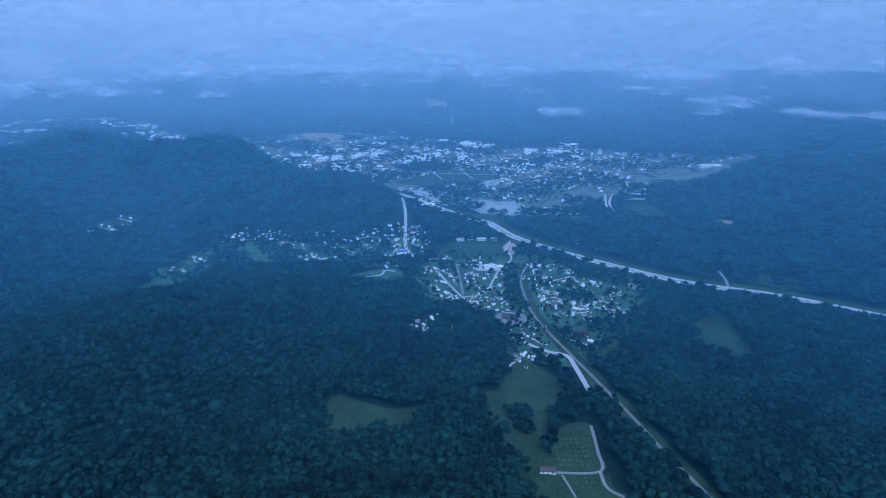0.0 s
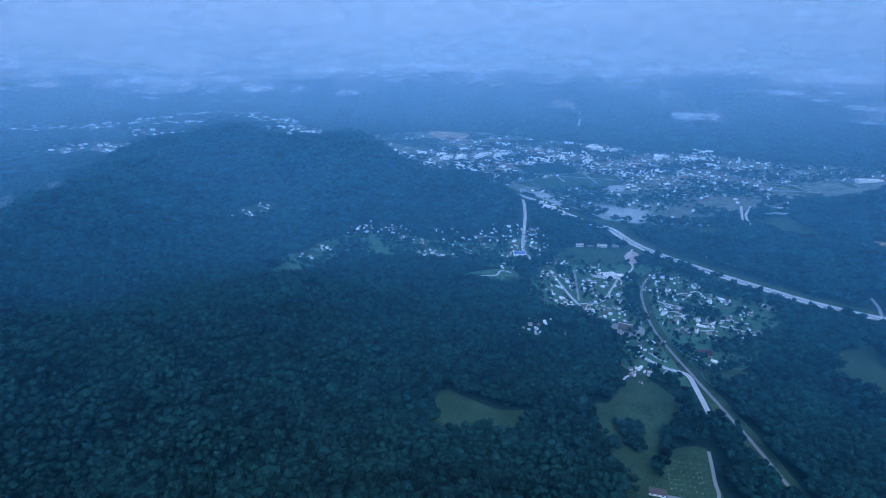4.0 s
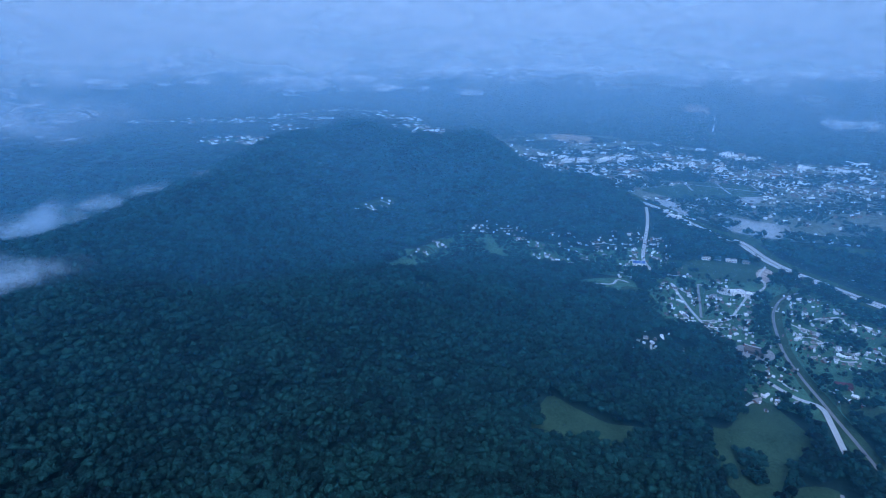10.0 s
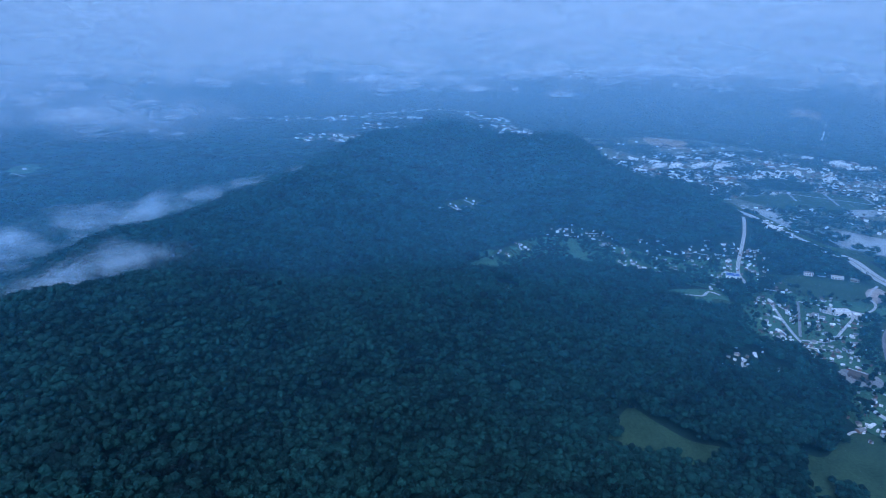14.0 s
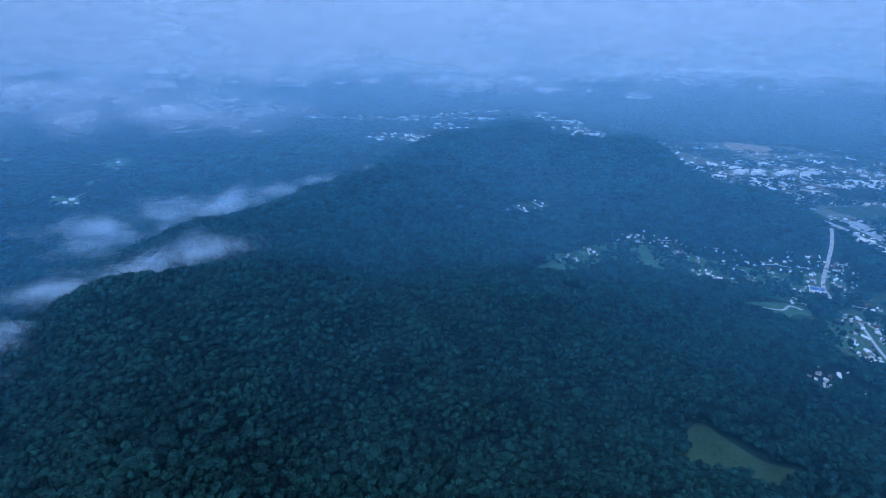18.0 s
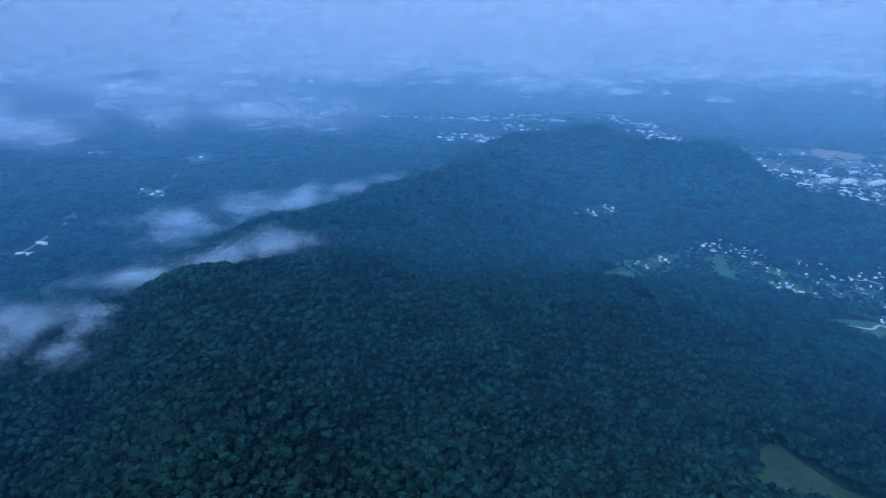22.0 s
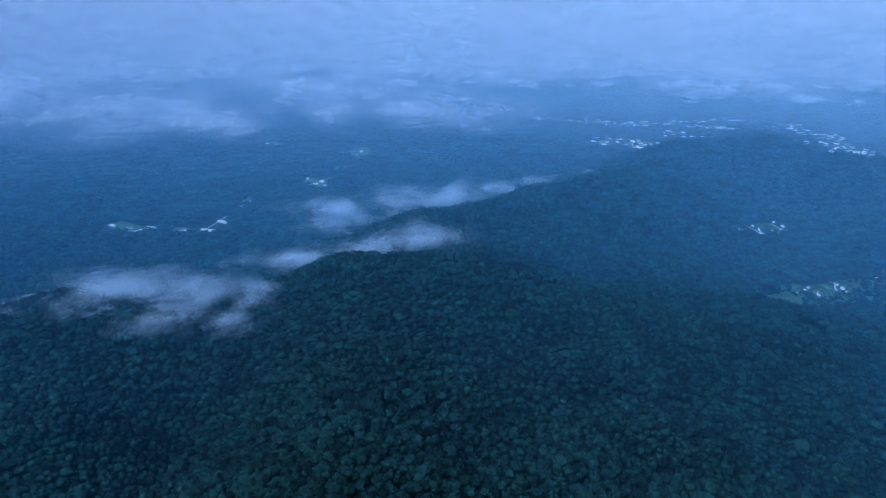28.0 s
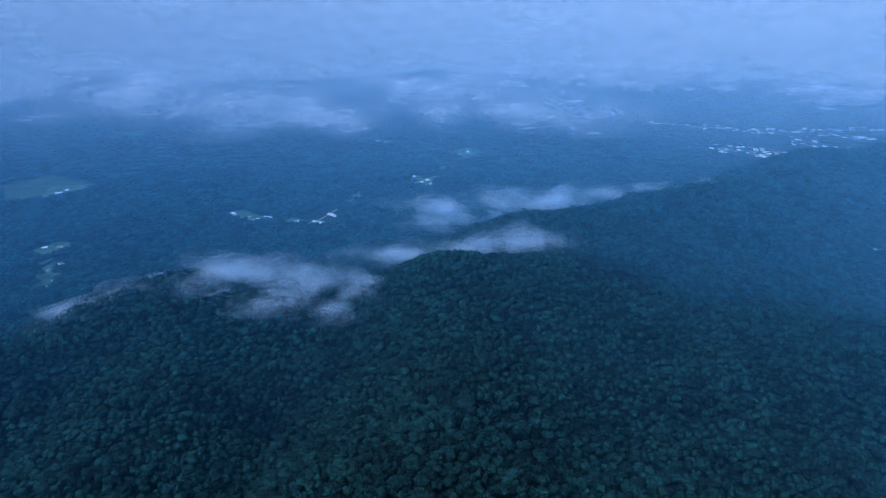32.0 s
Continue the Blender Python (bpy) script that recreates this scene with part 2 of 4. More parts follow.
def patch(name, outline, mat, lift, label, category, level=None, kind="structure"):
    """A field, lot or pond: an outline laid over the ground."""
    line = rounded(outline, 4, True)
    bm = bmesh.new()
    bm.faces.new([bm.verts.new((x, y, 0)) for x, y in line])
    xs, ys = zip(*line)
    if level is None:
        for axis, lo, hi in ((0, min(xs), max(xs)), (1, min(ys), max(ys))):
            step = max(12.0, (hi - lo) / 14)
            k = lo + step
            while k < hi:
                co, no = ((k, 0, 0), (1, 0, 0)) if axis == 0 else ((0, k, 0), (0, 1, 0))
                bmesh.ops.bisect_plane(bm, geom=bm.verts[:] + bm.edges[:] + bm.faces[:], plane_co=co, plane_no=no)
                k += step
    bmesh.ops.triangulate(bm, faces=bm.faces[:])
    for v in bm.verts:
        v.co.z = lift + (float(height(v.co.x, v.co.y)) if level is None else level)
    for f in bm.faces:
        f.normal_update()
        if f.normal.z < 0:
            f.normal_flip()
    me = bpy.data.meshes.new(name)
    bm.to_mesh(me)
    bm.free()
    me.materials.append(mat)
    return tagged(new(name, me), label, category, kind=kind)


HIGHWAY = [(900, 590), (760, 740), (658, 831), (567, 907), (518, 937), (432, 979), (353, 1038), (240, 1143), (140, 1256), (85, 1345), (22, 1425),
           (-55, 1499), (-125, 1579), (-215, 1709), (-328, 1812), (-502, 1936), (-596, 2108), (-688, 2275), (-824, 2510), (-955, 2694)]
RAIL = [(180, 1101), (152, 1061), (135, 992), (134, 918), (138, 854), (153, 788), (168, 738), (174, 716), (185, 680), (198, 635), (211, 589), (222, 543),
        (232, 507), (245, 462), (262, 400), (290, 300)]
ROADS = [
    ("side_road", [(-102, 1499), (-92, 1425), (-85, 1354), (-78, 1210), (-70, 1156), (-53, 1116)], 7, SLAB),
    ("village_street", [(-14, 1052), (13, 966), (29, 923), (45, 885), (63, 852)], 4.6, SLAB),
    ("village_street", [(25, 1076), (30, 992), (33, 930)], 4, ASPHALT),
    ("village_street", [(25, 1076), (69, 1076), (105, 1067), (124, 1091), (132, 1123), (125, 1163), (139, 1217)], 4, GRAVEL),
    ("village_street", [(105, 1067), (86, 992), (69, 937), (35, 918)], 4, GRAVEL),
    ("county_road", [(97, 783), (117, 759), (141, 738), (164, 728), (170, 694), (175, 642)], 6.5, SLAB),
    ("cemetery_drive", [(110, 496), (153, 498), (158, 529), (161, 573)], 3.4, ASPHALT),
    ("cemetery_drive", [(153, 498), (154, 475), (167, 462)], 3.4, ASPHALT),
    ("cemetery_drive", [(115, 493), (122, 462)], 2.4, ASPHALT),
    ("driveway", [(-153, 991), (-127, 1002), (-109, 1013), (-104, 1040), (-85, 1035)], 4.6, GRAVEL),
    ("lane", [(167, 992), (198, 1000), (226, 1018)], 4.6, GRAVEL),
    ("lane", [(166, 954), (202, 942), (233, 954)], 4.6, GRAVEL),
    ("lane", [(236, 885), (280, 868)], 4.6, GRAVEL),
    ("lane", [(459, 1623), (426, 1533), (415, 1451)], 6, GRAVEL),
    ("ramp", [(497, 1038), (492, 1000), (484, 961), (510, 949)], 5, ASPHALT),
    ("frontage_lane", [(275, 1203), (286, 1195), (303, 1177), (328, 1150)], 5, SLAB),
    ("valley_road", [(-1471, 103), (-1400, 240), (-1640, 440), (-1775, 690), (-2050, 950), (-2560, 820)], 5, ASPHALT),
    ("far_road", [(52, 3612), (35, 3028), (-61, 2781)], 6, GRAVEL),
    ("far_road", [(-820, 2973), (-616, 2776), (-520, 2720)], 9, GRAVEL),
    ("park_lane", [(436, 1622), (419, 1540), (408, 1481), (413, 1421)], 6, GRAVEL),
]
FIELDS = [
    ("clearing", [(-126, 529), (-125, 605), (-92, 602), (-53, 594), (-14, 603), (-24, 568), (-56, 553), (-90, 538)], GRASS),
    ("field", [(40, 628), (65, 642), (84, 695), (111, 712), (148, 656), (143, 628), (120, 588), (106, 538), (112, 503), (91, 462), (76, 461), (70, 528)], GRASS),
    ("cemetery_lawn", [(120, 562), (159, 578), (159, 529), (158, 500), (111, 496)], GRASS),
    ("cemetery_lawn", [(84, 490), (156, 495), (160, 475), (172, 458), (140, 435), (90, 435)], GRASS),
    ("field", [(362, 816), (424, 858), (416, 739), (374, 698), (343, 760)], GRASS),
    ("field", [(195, 759), (250, 746), (245, 716), (189, 716)], GRASS),
    ("field", [(-39, 1171), (19, 1201), (113, 1221), (139, 1191), (105, 1123), (17, 1112)], GRASS),
    ("field", [(29, 1946), (189, 1920), (125, 1760), (-7, 1724), (-147, 1668), (-155, 1759)], GRASS),
    ("field", [(590, 1921), (698, 1921), (636, 1739), (546, 1739)], GRASS),
    ("field", [(698, 1921), (1069, 2081), (987, 1948), (736, 1725), (649, 1753)], GRASS),
    ("field", [(195, 1401), (370, 1411), (328, 1341), (124, 1354), (62, 1426)], GRASS),
    ("field", [(501, 1533), (526, 1478), (537, 1310), (415, 1426)], GRASS),
    ("field", [(519, 1030), (600, 1000), (640, 960), (600, 940), (540, 975)], GRASS),
    ("meadow", [(-168, 968), (-158, 1012), (-108, 1052), (-76, 1044), (-66, 952), (-112, 930)], LAWN),
    ("meadow", [(-93, 1005), (-64, 1014), (-37, 965), (-80, 958)], GRASS),
    ("meadow", [(-500, 1030), (-478, 1115), (-440, 1100), (-455, 1010)], GRASS),
    ("meadow", [(-492, 880), (-492, 945), (-455, 940), (-450, 885)], GRASS),
    ("meadow", [(-705, 1150), (-715, 1330), (-670, 1330), (-648, 1220), (-660, 1150)], GRASS),
    ("meadow", [(-345, 700), (-345, 750), (-315, 745), (-312, 695)], GRASS),
    ("hollow_meadow", [(-390, 1143), (-377, 1160), (-346, 1117), (-318, 1075), (-345, 1070), (-370, 1105)], LAWN),
    ("hollow_meadow", [(-522, 1030), (-473, 1073), (-469, 1108), (-446, 1126), (-440, 1080), (-473, 1015), (-500, 990)], LAWN),
    ("hollow_meadow", [(-505, 930), (-489, 975), (-468, 990), (-441, 934), (-430, 880), (-452, 890)], LAWN),
    ("cleared_lot", [(122, 1186), (138, 1208), (151, 1190), (149, 1160), (133, 1132), (122, 1150)], SAND),
    ("gravel_lot", [(480, 1617), (545, 1631), (533, 1566), (477, 1553)], GRAVEL),
    ("far_field", [(-557, 3740), (-288, 3790), (-120, 3700), (-400, 3640)], GRASS),
    ("far_field", [(-150, 3850), (0, 3830), (30, 3660), (-100, 3680)], DIRT),
    ("farm_field", [(-619, 2729), (-538, 2763), (-432, 2696), (-413, 2525), (-535, 2555)], DIRT),
    ("quarry_floor", [(604, 1341), (645, 1332), (665, 1281), (613, 1261), (597, 1310)], DIRT),
    ("field", [(-2150, -523), (-2292, -430), (-2032, -231), (-1908, -303), (-1839, -458)], GRASS),
]
for gx0, gy0, reach in ((-1467, 110, 62), (-1425, 215, 34), (-1740, 660, 60), (-1820, 650, 44), (-1660, 640, 36), (-1900, 815, 60), (-1680, 741, 40), (-1665, 415, 34),
                        (-1375, -275, 60), (-1254, -258, 44), (-1165, -253, 40), (-2540, 776, 90), (-2674, -100, 70), (-3200, -240, 130), (-2145, 994, 70), (-2000, -335, 90)):
    FIELDS.append(("glade", [(gx0 + reach * (1 + 0.35 * math.sin(3 * k + gx0)) * math.cos(0.8 * k), gy0 + 0.7 * reach * (1 + 0.3 * math.cos(2 * k + gy0)) * math.sin(0.8 * k)) for k in range(8)], LAWN))
VILLAGE = [(-40, 1080), (60, 1130), (130, 1130), (180, 1130), (330, 1010), (330, 860), (240, 760), (180, 700), (90, 725), (88, 780), (70, 830), (0, 855), (-40, 890), (-50, 950)]
HOLLOW = [(-500, 940), (-480, 1120), (-400, 1170), (-180, 1190), (-60, 1240), (-40, 1080), (-150, 1060), (-250, 1060), (-400, 1040), (-430, 900)]
TOWN = [(-845, 2615), (-364, 2781), (172, 2470), (592, 2338), (1064, 2111), (736, 1725), (478, 1624), (336, 1456), (120, 1400), (60, 1480),
        (-130, 1620), (-246, 1836), (-517, 1963)]
LAKES = [[(82, 1562), (147, 1544), (206, 1521), (180, 1416), (130, 1421), (90, 1436), (60, 1499)],
         [(-109, 1610), (-60, 1629), (-24, 1579), (16, 1499), (-56, 1521)],
         [(110, 1782), (171, 1813), (156, 1738), (114, 1724)]]

strip("highway", HIGHWAY, 10, SLAB, 1.0, "grey two-lane carriageway of a divided highway", "highway", offset=-5.8)
strip("highway", HIGHWAY, 10, SLAB, 1.0, "grey two-lane carriageway of a divided highway", "highway", offset=5.8)
strip("highway_verge", HIGHWAY, 60, GRASS, 0.6, "mown grass verge and median of the highway", "verge")
strip("railway_bed", RAIL, 4.2, BALLAST, 1.0, "grey ballast bed of a single railway line", "railway")
strip("railway_verge", RAIL, 24, GRASS, 0.5, "rough grass strip along the railway line", "verge")
for name, line, width, mat in ROADS:
    strip(name, line, width, mat, 0.9, "pale worn road between trees and houses", "road")
for k, (name, outline, mat) in enumerate(FIELDS):
    patch(name, outline, mat, 0.5 + 0.02 * (k % 5), "open grass field among woods" if mat in (GRASS, LAWN) else "pale gravel lot" if mat is GRAVEL else "bare brown soil", "field")
for outline in ([(315, 978), (343, 991), (351, 970), (323, 956)], [(60, 1070), (112, 1078), (112, 1052), (62, 1046)]):
    patch("gravel_lot", outline, GRAVEL, 0.62, "pale gravel lot beside village buildings", "lot")
patch("church_lot", [(78, 848), (95, 862), (122, 856), (124, 832), (104, 818), (80, 826)], ASPHALT, 0.6, "dull asphalt lot round the dark-roofed church", "lot")
patch("village_lawns", VILLAGE, LAWN, 0.35, "mown lawns between the village houses", "lawn")
patch("hollow_lawns", HOLLOW, LAWN, 0.35, "mown lawns round the houses of the side valley", "lawn")
patch("town_ground", TOWN, YARDS, 0.3, "worn grass, lots and yards of the town", "lawn")
for outline in LAKES:
    px, py = (np.array(q, float) for q in zip(*outline))
    patch("pond", outline, SKY_PALE_WATER, 0.6, "still pond that mirrors the sky, with more sky painted into its pale grey", "water", level=float(height(px, py).max()))

GROVES = [[(107, 1045), (131, 1075), (126, 892), (104, 848), (100, 938)], [(215, 1094), (323, 1040), (319, 999), (253, 1005), (211, 1046)], [(-28, 894), (-2, 831), (-35, 830)],
          [(113, 820), (139, 776), (142, 747), (93, 791)], [(205, 832), (263, 824), (258, 782), (210, 795)]]
# where the houses stand
VILLAGE_A = [(104, 1063), (50, 1032), (11, 1031), (-13, 1051), (-33, 1038), (58, 1018), (-4, 914), (6, 929), (13, 904), (51, 922), (47, 901), (55, 893), (78, 907),
             (92, 913), (83, 867), (72, 1003), (96, 970), (98, 947), (107, 880), (-16, 815), (13, 799)]
VILLAGE_B = [(179, 1070), (168, 1053), (198, 1076), (213, 1058), (159, 1006), (180, 1012), (183, 985), (211, 994), (224, 1032), (170, 942), (190, 958), (160, 910), (175, 890),
             (195, 906), (244, 941), (259, 987), (237, 973), (254, 907), (292, 946), (227, 890), (185, 853), (199, 864), (213, 843)]
VILLAGE_C = [(132, 806), (112, 787), (126, 775), (108, 729), (97, 712), (138, 722), (197, 756), (205, 769), (207, 895), (265, 971), (181, 925), (208, 878), (259, 874),
             (276, 862), (71, 877), (42, 986), (14, 1014), (63, 961), (111, 1017), (1, 982), (-8, 874), (-13, 953), (-27, 791), (-34, 764), (1, 1105), (60, 1100)]
SIDE = [(-98, 1214), (-92, 1193), (-92, 1167), (-60, 1216), (-56, 1185), (-44, 1175), (-34, 1216), (-116, 1294), (-88, 1071), (-66, 1263), (-98, 1291), (-113, 1251),
        (-69, 1295), (-51, 1257), (-102, 1120), (-27, 1153)]
HOLLOW_A = [(-425, 1187), (-399, 1207), (-369, 1205), (-339, 1224), (-311, 1226), (-283, 1232), (-264, 1227), (-232, 1244), (-203, 1209), (-166, 1196), (-159, 1237),
            (-142, 1277), (-278, 1154), (-247, 1112), (-258, 1093), (-224, 1101), (-205, 1081), (-202, 1164), (-174, 1129), (-223, 1067), (-321, 1172)]
HOLLOW_B = [(-346, 1182), (-402, 1178), (-436, 1178), (-181, 1224), (-146, 1166), (-133, 1212), (-240, 1189), (-305, 1059), (-457, 1093), (-472, 1103), (-473, 1041),
            (-483, 1028), (-479, 933), (-474, 904), (-336, 735), (-324, 713), (-694, 1318), (-685, 1295), (-683, 1257), (-690, 1221), (-676, 1177), (-688, 1165), (-660, 1228), (-674, 1203)]
WEST = [(-1467, 62), (-1461, 91), (-1479, 117), (-1471, 160), (-1420, 216), (-1665, 415), (-1817, 655), (-1730, 650), (-1645, 636), (-1903, 798), (-1892, 825), (-1680, 741),
        (-2520, 786), (-2577, 766), (-2674, -100), (-1406, -290), (-1348, -258), (-1254, -258), (-1165, -253), (-1974, -347), (-1920, -371), (-2145, 994), (-2001, -330),
        (-1445, 130), (-1750, 676), (-1700, 668), (-1835, 632), (-1880, 790), (-1385, -262), (-1270, -240), (-1180, -240), (-1490, 85), (-2500, 760)]


WEST_LINES = [[(-2653, 2307), (-2405, 2516), (-2184, 2616), (-2130, 2814), (-2058, 3070), (-1863, 3240), (-1640, 3120)], [(-1880, 1954), (-1766, 2106), (-1634, 1990)],
              [(-1684, 3073), (-1437, 2997), (-1238, 2700), (-1154, 2586), (-1167, 2435)], [(-2235, 2652), (-1979, 2730), (-1861, 2883)]]
WEST_TOWN = [(-2639, 2317), (-2360, 2442), (-2150, 2500), (-1900, 2500), (-1741, 2387), (-1880, 2800), (-1810, 2142), (-1799, 1960), (-1650, 2000), (-1495, 2960),
             (-1325, 2716), (-1180, 2599), (-1139, 2560)]


def away_from(x, y, spots, d):
    ok = np.ones(len(x), bool)
    for px, py in spots:
        ok &= (x - px) ** 2 + (y - py) ** 2 > d * d
    return ok


# ---- woods ----


def crown_shape(rng, subdiv, knobby):
    bm = bmesh.new()
    bmesh.ops.create_icosphere(bm, subdivisions=subdiv, radius=1.0)
    off = Vector(rng.uniform(-50, 50, 3))
    for v in bm.verts:
        d = v.co.normalized()
        v.co = d * (1 + knobby * noise.noise(d * 1.9 + off) + 0.5 * knobby * noise.noise(d * 4.3 + off))
        if v.co.z < -0.45:
            v.co.z = -0.45 + 0.2 * (v.co.z + 0.45)
    bmesh.ops.delete(bm, geom=[f for f in bm.faces if f.calc_center_median().z < -0.4], context="FACES")
    bm.verts.index_update()
    vs = np.array([v.co[:] for v in bm.verts])
    fs = np.array([[v.index for v in f.verts] for f in bm.faces])
    bm.free()
    return vs, fs


def lobed_shape(rng, subdiv):
    """A broad crown whose boughs swell out in rounded clumps with clefts between them."""
    core, fs = crown_shape(rng, subdiv, 0.22)
    d = core / np.linalg.norm(core, axis=1)[:, None]
    swell = np.zeros(len(core))
    for _ in range(13):
        q = rng.normal(size=3)
        q[2] = abs(q[2]) * 0.9
        q /= np.linalg.norm(q)
        far = np.arccos(np.clip(d @ q, -1, 1)) / rng.uniform(0.3, 0.5)
        swell = np.maximum(swell, rng.uniform(0.6, 1.0) * np.sqrt(np.clip(1 - far**2, 0, 1)))
    return core * (0.66 + 0.42 * swell)[:, None], fs


def leafy_shape(rng, subdiv, count, size, lobed=False):
    """A lumpy dome with sprays of leaves that stand out from it at their own tilts."""
    core, fs = lobed_shape(rng, subdiv) if lobed else crown_shape(rng, subdiv, 0.75)
    core = core * 0.95
    near = core[core[:, 2] > -0.3]
    root = np.where(core[:, 2] > -0.3)[0]
    at_ = rng.integers(0, len(root), count)
    c = near[at_]
    d = c / np.linalg.norm(c, axis=1)[:, None]
    u = np.cross(d, rng.normal(size=d.shape))
    u /= np.linalg.norm(u, axis=1)[:, None]
    w = np.cross(d, u)
    s_ = size * rng.uniform(0.7, 1.4, count)[:, None]
    lift = d * rng.uniform(0.02, 0.32, count)[:, None]
    p, q = c + u * s_ + lift, c + (0.35 * u + 0.85 * w) * s_ + lift * 0.6
    n = len(core)
    k = np.arange(count)
    return np.concatenate([core, p, q]), np.concatenate([fs, np.stack([root[at_], n + k, n + count + k], 1)])


def forest(name, x, y, radius, tall, shapes, rng, label):
    """Many crowns in one mesh, each a shape turned and stretched in its own way."""
    z = height(x, y)
    verts, faces, base = [], [], 0
    pick = rng.integers(0, len(shapes), len(x))
    for k, (vs, fs) in enumerate(shapes):
        sel = np.where(pick == k)[0]
        n = len(sel)
        if not n:
            continue
        a = rng.uniform(0, 2 * np.pi, n)
        r = radius * rng.lognormal(0.0, 0.24, n)
        gx, gy = x[sel], y[sel]
        stand = np.sin(gx / 11 + 2.2 * np.sin(gy / 17)) * np.sin(gy / 13 + 1.8 * np.sin(gx / 21 + 1)) + 0.7 * np.sin(gx / 29 + gy / 37 + 2 * np.sin(gy / 41))
        vary = 0.1 + 0.024 * min(radius, 8)
        h = tall * (rng.uniform(1 - vary, 1 + vary, n) + 0.1 * stand)
        c, s = np.cos(a)[:, None], np.sin(a)[:, None]
        px = x[sel, None] + (vs[:, 0] * c - vs[:, 1] * s) * r[:, None]
        py = y[sel, None] + (vs[:, 0] * s + vs[:, 1] * c) * r[:, None]
        pz = z[sel, None] + h[:, None] * (0.7 + 0.25 * vs[:, 2])
        verts.append(np.stack([px, py, pz], -1).reshape(-1, 3))
        faces.append((fs[None] + (base + np.arange(n) * len(vs))[:, None, None]).reshape(-1, 3))
        base += n * len(vs)
    faces = np.concatenate(faces)
    me = mesh_of(name, np.concatenate(verts), faces.ravel(), np.full(len(faces), 3), HAZED_LEAF, True)
    return tagged(new(name, me), label, "forest", kind="stuff")


def wooded(x, y):
    """Where the land is closed woodland: not on open land, whose edge is uneven, nor in the yards."""
    yards = ~away_from(x, y, WEST_TOWN, 100) | ~away_from(x, y, [(-1395, 268), (-1450, 312), (-1415, 240), (-1740, 690), (-1690, 730)], 42) | ~away_from(x, y, HOLLOW_B + WEST, 19) | ~away_from(x, y, VILLAGE_A + VILLAGE_B + VILLAGE_C + SIDE + HOLLOW_A, 17)
    x, y = x + 5 * np.sin(y / 9) + 4 * np.sin(x / 5 + y / 7), y + 5 * np.sin(x / 8 + 1) + 4 * np.sin(y / 6 - x / 9)
    open_land = inside(x, y, VILLAGE) | inside(x, y, HOLLOW) | inside(x, y, TOWN)
    for _, outline, _ in FIELDS:
        open_land |= inside(x, y, outline)
    for outline in LAKES:
        open_land |= inside(x, y, outline)
    for line in WEST_LINES:
        open_land |= near_line(x, y, line, 75)
    open_land |= near_line(x, y, HIGHWAY, 36) | near_line(x, y, RAIL, 12)
    for _, line, width, _ in ROADS:
        open_land |= near_line(x, y, line, width / 2 + 13)
    return ~(open_land | yards)


def scatter(rng, r0, r1, step, a0=-46, a1=112):
    """Points at uneven steps over a sector of the land."""
    q = np.arange(-r1, r1, step)
    x, y = (v.ravel() for v in np.meshgrid(q, q))
    x, y = x + rng.uniform(-0.42, 0.42, len(x)) * step, y + rng.uniform(-0.42, 0.42, len(x)) * step
    r, a = np.hypot(x, y), np.degrees(np.arctan2(-x, y))
    keep = (r >= r0) & (r < r1) & ((a - a0) % 360 <= a1 - a0)
    return x[keep], y[keep]


for line in WEST_LINES:
    strip("settlement_ground", line, 44, LAWN, 0.6, "worn grass and pale lots of a distant settlement", "lawn")
rng = np.random.default_rng(5)
FULL = [leafy_shape(rng, 3, 40, 0.2, True) for _ in range(14)]
FINE = [leafy_shape(rng, 2, 26, 0.3, True) for _ in range(12)]
SPRAY = [leafy_shape(rng, 1, 16, 0.42) for _ in range(12)]
LOOSE = [leafy_shape(rng, 1, 7, 0.6) for _ in range(12)]
MIDDLE = [crown_shape(rng, 1, 0.7) for _ in range(8)]
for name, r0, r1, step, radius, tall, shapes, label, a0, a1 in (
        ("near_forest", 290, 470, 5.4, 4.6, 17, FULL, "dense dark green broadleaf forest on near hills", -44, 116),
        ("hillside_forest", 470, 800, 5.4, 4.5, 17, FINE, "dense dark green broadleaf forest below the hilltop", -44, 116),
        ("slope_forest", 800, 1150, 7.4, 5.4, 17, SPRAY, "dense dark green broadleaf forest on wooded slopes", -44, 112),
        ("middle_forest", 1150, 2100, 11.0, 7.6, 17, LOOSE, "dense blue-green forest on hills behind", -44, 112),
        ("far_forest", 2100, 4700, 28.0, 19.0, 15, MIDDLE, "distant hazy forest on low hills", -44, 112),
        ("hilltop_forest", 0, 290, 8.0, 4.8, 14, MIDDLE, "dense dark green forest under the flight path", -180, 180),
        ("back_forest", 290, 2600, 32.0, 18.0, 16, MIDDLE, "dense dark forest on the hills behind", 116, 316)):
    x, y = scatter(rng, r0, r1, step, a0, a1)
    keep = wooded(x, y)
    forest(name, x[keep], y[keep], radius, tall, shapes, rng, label)

